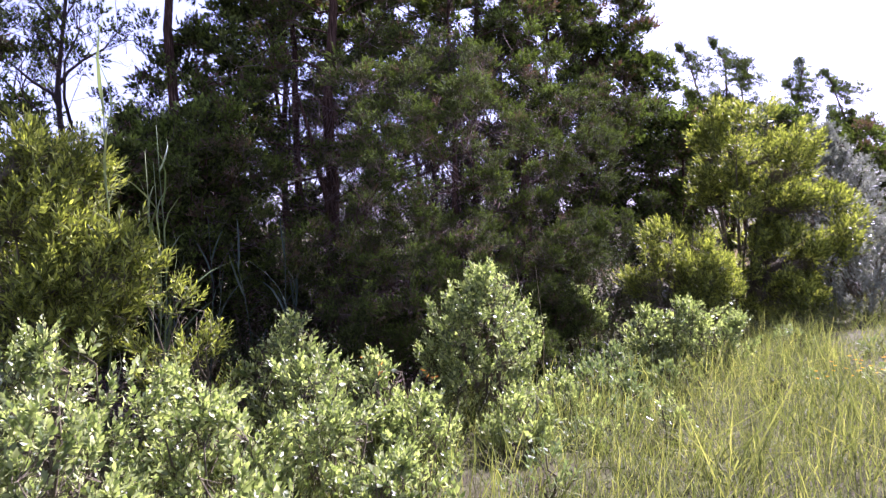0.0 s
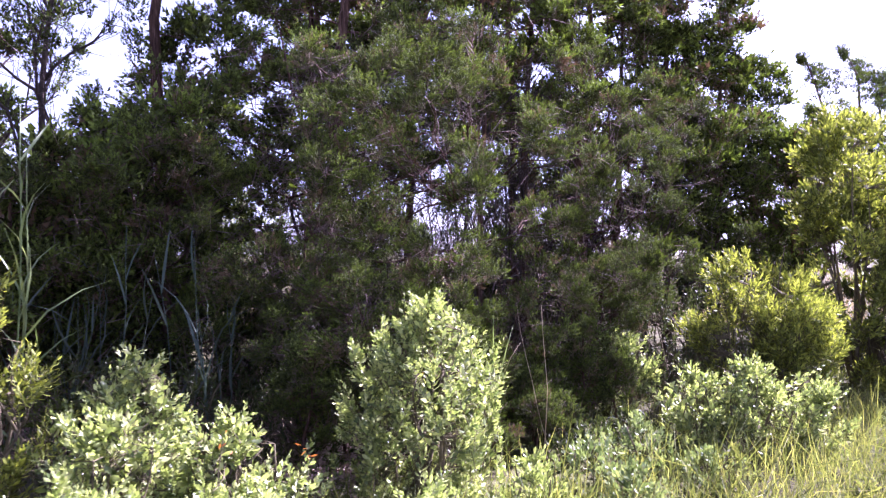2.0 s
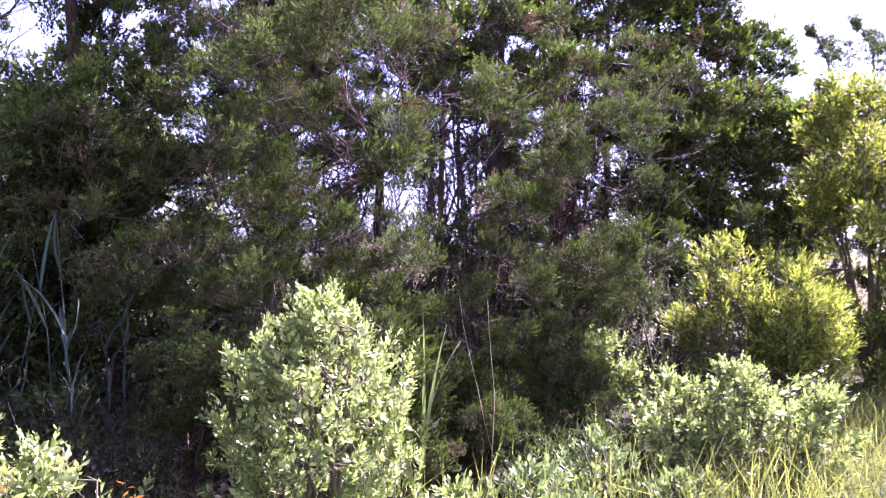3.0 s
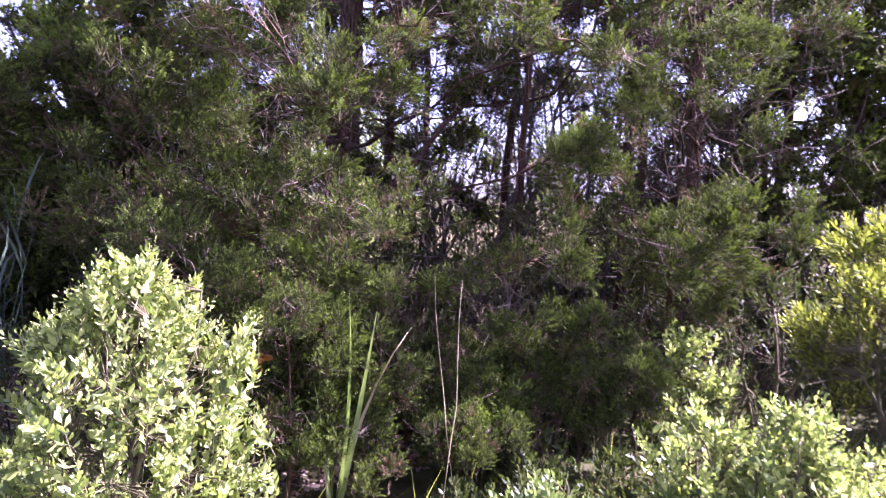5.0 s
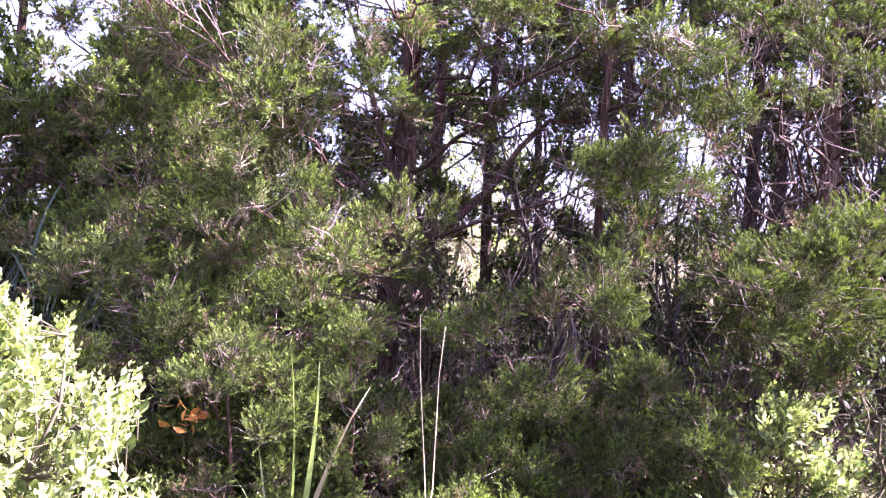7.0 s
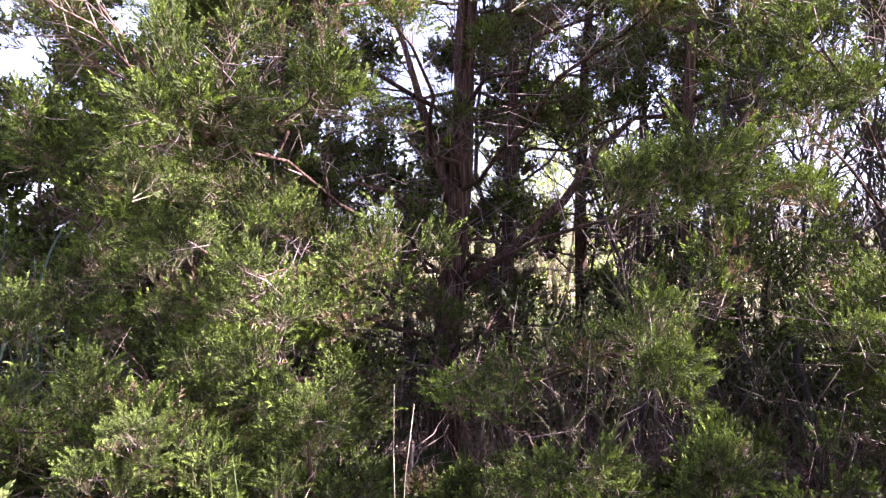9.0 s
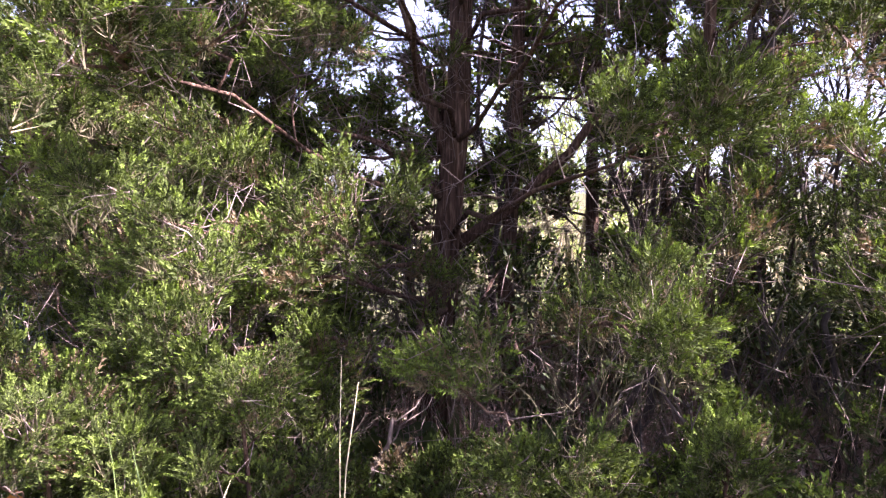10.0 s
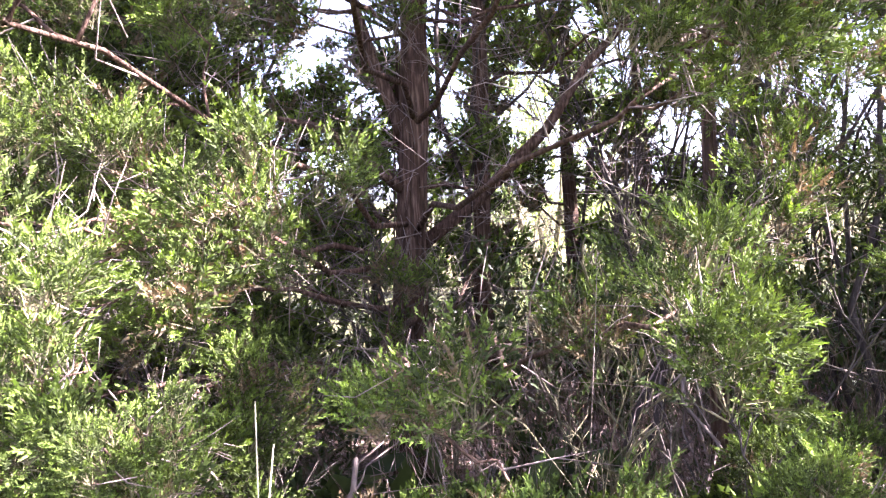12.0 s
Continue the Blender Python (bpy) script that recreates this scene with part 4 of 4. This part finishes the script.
gx, gy = rng.uniform(-1.2, 3.6, k), rng.uniform(2.0, 10.6, k)
keep = (gx > 1.15 + 0.15 * np.sin(gy * 5)) | (gy < 6.3) | (rng.uniform(0, 1, k) < 0.16 * (gx > 0.4))
keep &= (gx > 2.3) | (gy < 6.6) | (rng.uniform(0, 1, k) < 0.45)
gx, gy = gx[keep], gy[keep]
k = len(gx)
grass_field("verge_grass", "grass and dry stalks between the shrubs", on_ground(gx, gy), rng.uniform(0.12, 0.45, k), 1.0, GRASS, 0.016, joints=2)
k = 12000
rad, ang = 10 ** rng.uniform(1.0, 1.75, k), rng.uniform(1.2, 3.9, k)
gx, gy = rad * np.cos(ang) - 1, 8 + rad * np.sin(ang)
grass_field("far_meadow_grass", "sunlit meadow behind the hedge", on_ground(gx, gy), rng.uniform(0.4, 0.8, k), 0.8, STRAW, 0.05, joints=2)
k = 9000
gx, gy = rng.uniform(4, 30, k), rng.uniform(12, 50, k)
grass_field("far_verge_grass", "sunlit uncut meadow grass", on_ground(gx, gy), rng.uniform(0.35, 0.7, k), 0.8, GRASS, 0.05, joints=2)


for i in range(44):
    x, y = rng.uniform(1.0, 4.2), rng.uniform(3.2, 9.5)
    x += 0.1 * (y - 3)
    shrub("weed_plant", (x, y), rng.uniform(0.2, 0.42), rng.uniform(0.14, 0.25), "low leafy weed among meadow grass", SMALL, 0.055, (GREY_LEAF, GRASS, REED)[i % 3], 26, 10, 0,
          "meadow weeds", "weed", stems=3, shoot_len=0.14)


def flower_plant(x, y, h):
    """A branched stem with small yellow flower heads of several petals."""
    bz = ground_height(x, y)
    plant = thing("yellow_wildflower", (x, y, bz), "yellow wildflower standing in the grass", "flower", "yellow wildflowers")
    tips = np.stack([rng.normal(0, 0.09, 7), rng.normal(0, 0.09, 7), h * rng.uniform(0.75, 1.05, 7)], -1)
    fork = np.array([0, 0, 0.45 * h])
    part("stem", tube([(0, 0, -0.02), fork], [0.004, 0.003], 5), [REED], plant)
    for q in tips:
        part("stalk", tube([fork, 0.5 * (fork + q) + [0, 0, 0.02], q], [0.002, 0.002, 0.0015], 4), [REED], plant)
        a = np.arange(8) * 0.785
        d = np.stack([np.cos(a), np.sin(a), np.full(8, 0.35)], -1)
        part("flower_head", spread(simple_leaf(0.5), turns(d, np.zeros(8)), np.tile(q, (8, 1)), np.full(8, 0.016)), [PETAL], plant)


for i in range(14):
    flower_plant(rng.uniform(3.0, 4.4), rng.uniform(5.6, 8.6), rng.uniform(0.35, 0.5))


def fallen_leaves(k):
    x, y = rng.uniform(-4.5, 0.2, k), rng.uniform(5.9, 12.0, k)
    p = on_ground(x, y, -0.012)
    fr = turns(rng.normal(0, 1, (k, 3)) * [1, 1, 0.25], rng.uniform(0, 6.28, k))
    tagged(new("fallen_leaves", tri_mesh("fallen_leaves", spread(simple_leaf(0.5), fr, p, rng.uniform(0.03, 0.075, k)), [LITTER_LEAF])),
           "dry brown fallen leaves under the cedars", "leaf litter", kind="stuff")


fallen_leaves(26000)
k = 2600
gx, gy = rng.uniform(-3.4, 0.7, k), rng.uniform(8.3, 11.6, k)
tagged(new("dry_stems", tri_mesh("dry_stems", rods(on_ground(gx, gy), np.stack([rng.normal(0, 0.4, k), rng.normal(0, 0.4, k), np.ones(k)], -1), rng.uniform(0.15, 0.8, k),
                                                  rng.uniform(0.0012, 0.0028, k), 0.09), [DRY_STEM])), "thin dry pinkish stems standing under the cedars", "dry stems", kind="stuff")


def stalk(name, base, tip, label, bend=0.05, leaves=0, mat=None, r=0.004, leaf_len=0.4):
    bz = ground_height(base[0], base[1])
    ob = thing(name, (base[0], base[1], bz), label, "grass stalk", "grass stalks")
    tip = np.array(tip) - [base[0], base[1], bz]
    path = wavy((0, 0, -0.02), tip, 7, 0.006)
    path[:, 0] += bend * np.sin(np.linspace(0, 3.14, 7)) * tip[2]
    part("stem", tube(path, np.linspace(r, r * 0.35, 7), 5), [mat or STRAW], ob)
    for i in range(leaves):
        s = 0.15 + 0.75 * (i + rng.uniform(0, 0.6)) / max(leaves, 1)
        at = np.array([np.interp(s * 6, np.arange(7), path[:, q]) for q in range(3)])
        d = unit(np.array([rng.normal(0, 0.35), rng.normal(0, 0.35), 1.0]))[None]
        part("blade", spread(blade(0.035, rng.uniform(0.3, 0.9)), turns(d, rng.uniform(0, 6.28, 1)), at[None], [leaf_len * rng.uniform(0.7, 1.2)]), [mat or STRAW], ob)
    return ob


stalk("dry_grass_stalk", (0.78, 7.52), (0.71, 7.68, 1.10), "tall pale dry grass stalk beside young cedars", 0.02, 0, STRAW, 0.0032)
stalk("dry_grass_stalk", (0.82, 7.60), (0.52, 7.68, 1.12), "tall pale dry grass stalk beside young cedars", -0.02, 0, STRAW, 0.0026)
clump = thing("reed_clump", (0.50, 7.13, ground_height(0.50, 7.13)), "pale green reed clump with long upright blades", "reed", "reeds")
for i in range(8):
    a = i * 0.8
    d = np.array([[0.16 * math.cos(a) - 0.12, 0.16 * math.sin(a) + 0.12, 1.0]])
    part("blade", spread(blade(0.026, rng.uniform(0.05, 0.35), 6), turns(d, np.array([a])), np.array([[0.012 * math.cos(a), 0.012 * math.sin(a), 0.0]]), [1.12 - 0.07 * i]),
         [(REED, REED, STRAW)[i % 3]], clump)
for i in range(17):
    mid = (-1.45, 6.08) if i % 3 == 0 else (-2.45, 6.42)
    x, y = mid[0] + rng.normal(0, 0.26), mid[1] + rng.normal(0, 0.22)
    stalk("reed_stalk", (x, y), (x + rng.normal(0, 0.15), y + rng.normal(0, 0.15), rng.uniform(0.9, 1.75)), "grey-green reed with long drooping leaves", 0.03, 5,
          GREY_REED, 0.006, 0.5)
for i, (x, y, h) in enumerate([(-1.82, 4.82, 3.15), (-1.7, 5.25, 2.55), (-1.68, 5.08, 2.35), (-1.85, 5.4, 2.3)]):
    stalk("tall_reed", (x, y), (x + 0.05, y + 0.05, h - 0.2), "tall green reed with broad arching leaves", 0.02, 8, REED, 0.008, 0.62)


def leaf_sprig(name, place, label, leaf, mat, count, size, spread_by, category="leaf", group=""):
    """A few leaves on one small stem that stands on the ground."""
    x, y, z = place
    bz = ground_height(x, y)
    ob = thing(name, (x, y, bz), label, category, group)
    part("stem", tube(wavy((0, 0, -0.02), (0.02, 0.01, z - bz), 5, 0.01), [0.004, 0.0035, 0.003, 0.0025, 0.002], 5), [STEM], ob)
    for i in range(count):
        d = rng.normal(0, 1, (1, 3)) * [1, 1, 0.6] + [0, 0, 0.3]
        at = np.array([[0.02, 0.01, z - bz]]) + rng.normal(0, spread_by, (1, 3))
        part("leaf", spread(leaf, turns(d, rng.uniform(0, 6.28, 1)), at, [size * rng.uniform(0.7, 1.2)]), [mat], ob)
    return ob


leaf_sprig("orange_sprig", (0.22, 6.84, 0.73), "dead orange-brown leaves on a thin stem", TOOTHED, AUTUMN_LEAF, 18, 0.06, 0.032, "dead leaves")
for x, y, z in [(0.35, 5.3, 0.55), (-0.1, 5.35, 0.62), (0.1, 5.0, 0.66)]:
    leaf_sprig("sumac_sprig", (x, y, z), "small yellow and orange leaves above the bushes", NARROW, AUTUMN_LEAF, 6, 0.036, 0.03, "leaves", "sumac sprigs")
for x, y in [(-0.95, 8.35), (-1.2, 8.6), (-0.8, 8.7), (-1.35, 8.3)]:
    leaf_sprig("broad_leaf_plant", (x, y, 0.2), "broad dark green leaves at the foot of the cedar", leaf_piece(0.4), SHADED_LEAF, 8, 0.26, 0.04, "plant", "broad-leaved plants")


def fallen_branch(a, b, r, label, twigs=0):
    ob = thing("fallen_branch", (a[0], a[1], a[2]), label, "branch", "fallen branches")
    way = np.array(b) - np.array(a)
    path = wavy((0, 0, 0), way, 7, 0.03)
    part("wood", tube(path, np.linspace(r, r * 0.45, 7), 7), [TWIG], ob)
    for i in range(twigs):
        s = rng.uniform(0.2, 1.0)
        at = np.array([np.interp(s * 6, np.arange(7), path[:, q]) for q in range(3)])
        tip = at + unit(way + rng.normal(0, 0.5, 3)) * rng.uniform(0.25, 0.7)
        part("twig", tube(wavy(at, tip, 5, 0.02), np.linspace(0.005, 0.0015, 5), 5), [TWIG], ob)


fallen_branch((-0.35, 7.75, 0.05), (-0.75, 8.15, 0.55), 0.022, "pale grey dead branch leaning in the undergrowth", 3)
fallen_branch((-0.55, 9.35, 1.05), (0.05, 9.05, 0.35), 0.009, "dead grey branch with a fan of bare twigs", 14)


def bent_leaf(base, top, tip, label):
    """A long dry grass leaf that stands up, folds over and hangs."""
    bz = ground_height(base[0], base[1])
    ob = thing("bent_grass_leaf", (base[0], base[1], bz), label, "grass leaf", "bent grass leaves")
    o = np.array([base[0], base[1], bz])
    part("stem", tube(wavy((0, 0, -0.02), np.array(top) - o, 6, 0.004), np.linspace(0.004, 0.003, 6), 5), [STRAW], ob)
    p = np.array(top) - o + (np.array(tip) - np.array(top)) * np.linspace(0, 1, 6)[:, None]
    p[:, 2] += 0.05 * np.sin(np.linspace(0, 3.14, 6))
    side = unit(np.cross(np.array(tip) - np.array(top), (0, 0, 1.0))) * (np.array([0.5, 1, 1, 0.9, 0.6, 0.05]) * 0.014)[:, None]
    v = np.concatenate([p - side, p + [0, 0, 0.004], p + side])
    f = [q for k in range(5) for u in (0, 6) for q in ((u + k, u + k + 6, u + k + 7), (u + k, u + k + 7, u + k + 1))]
    part("blade", (v, np.array(f), np.zeros(len(f), int)), [STRAW], ob)


bent_leaf((0.0, 9.0), (0.02, 9.08, 0.48), (0.22, 9.2, 0.46), "pale dry grass leaf bent over")
bent_leaf((0.35, 8.75), (0.36, 8.78, 0.52), (0.55, 8.95, 0.38), "pale dry grass leaf bent over")
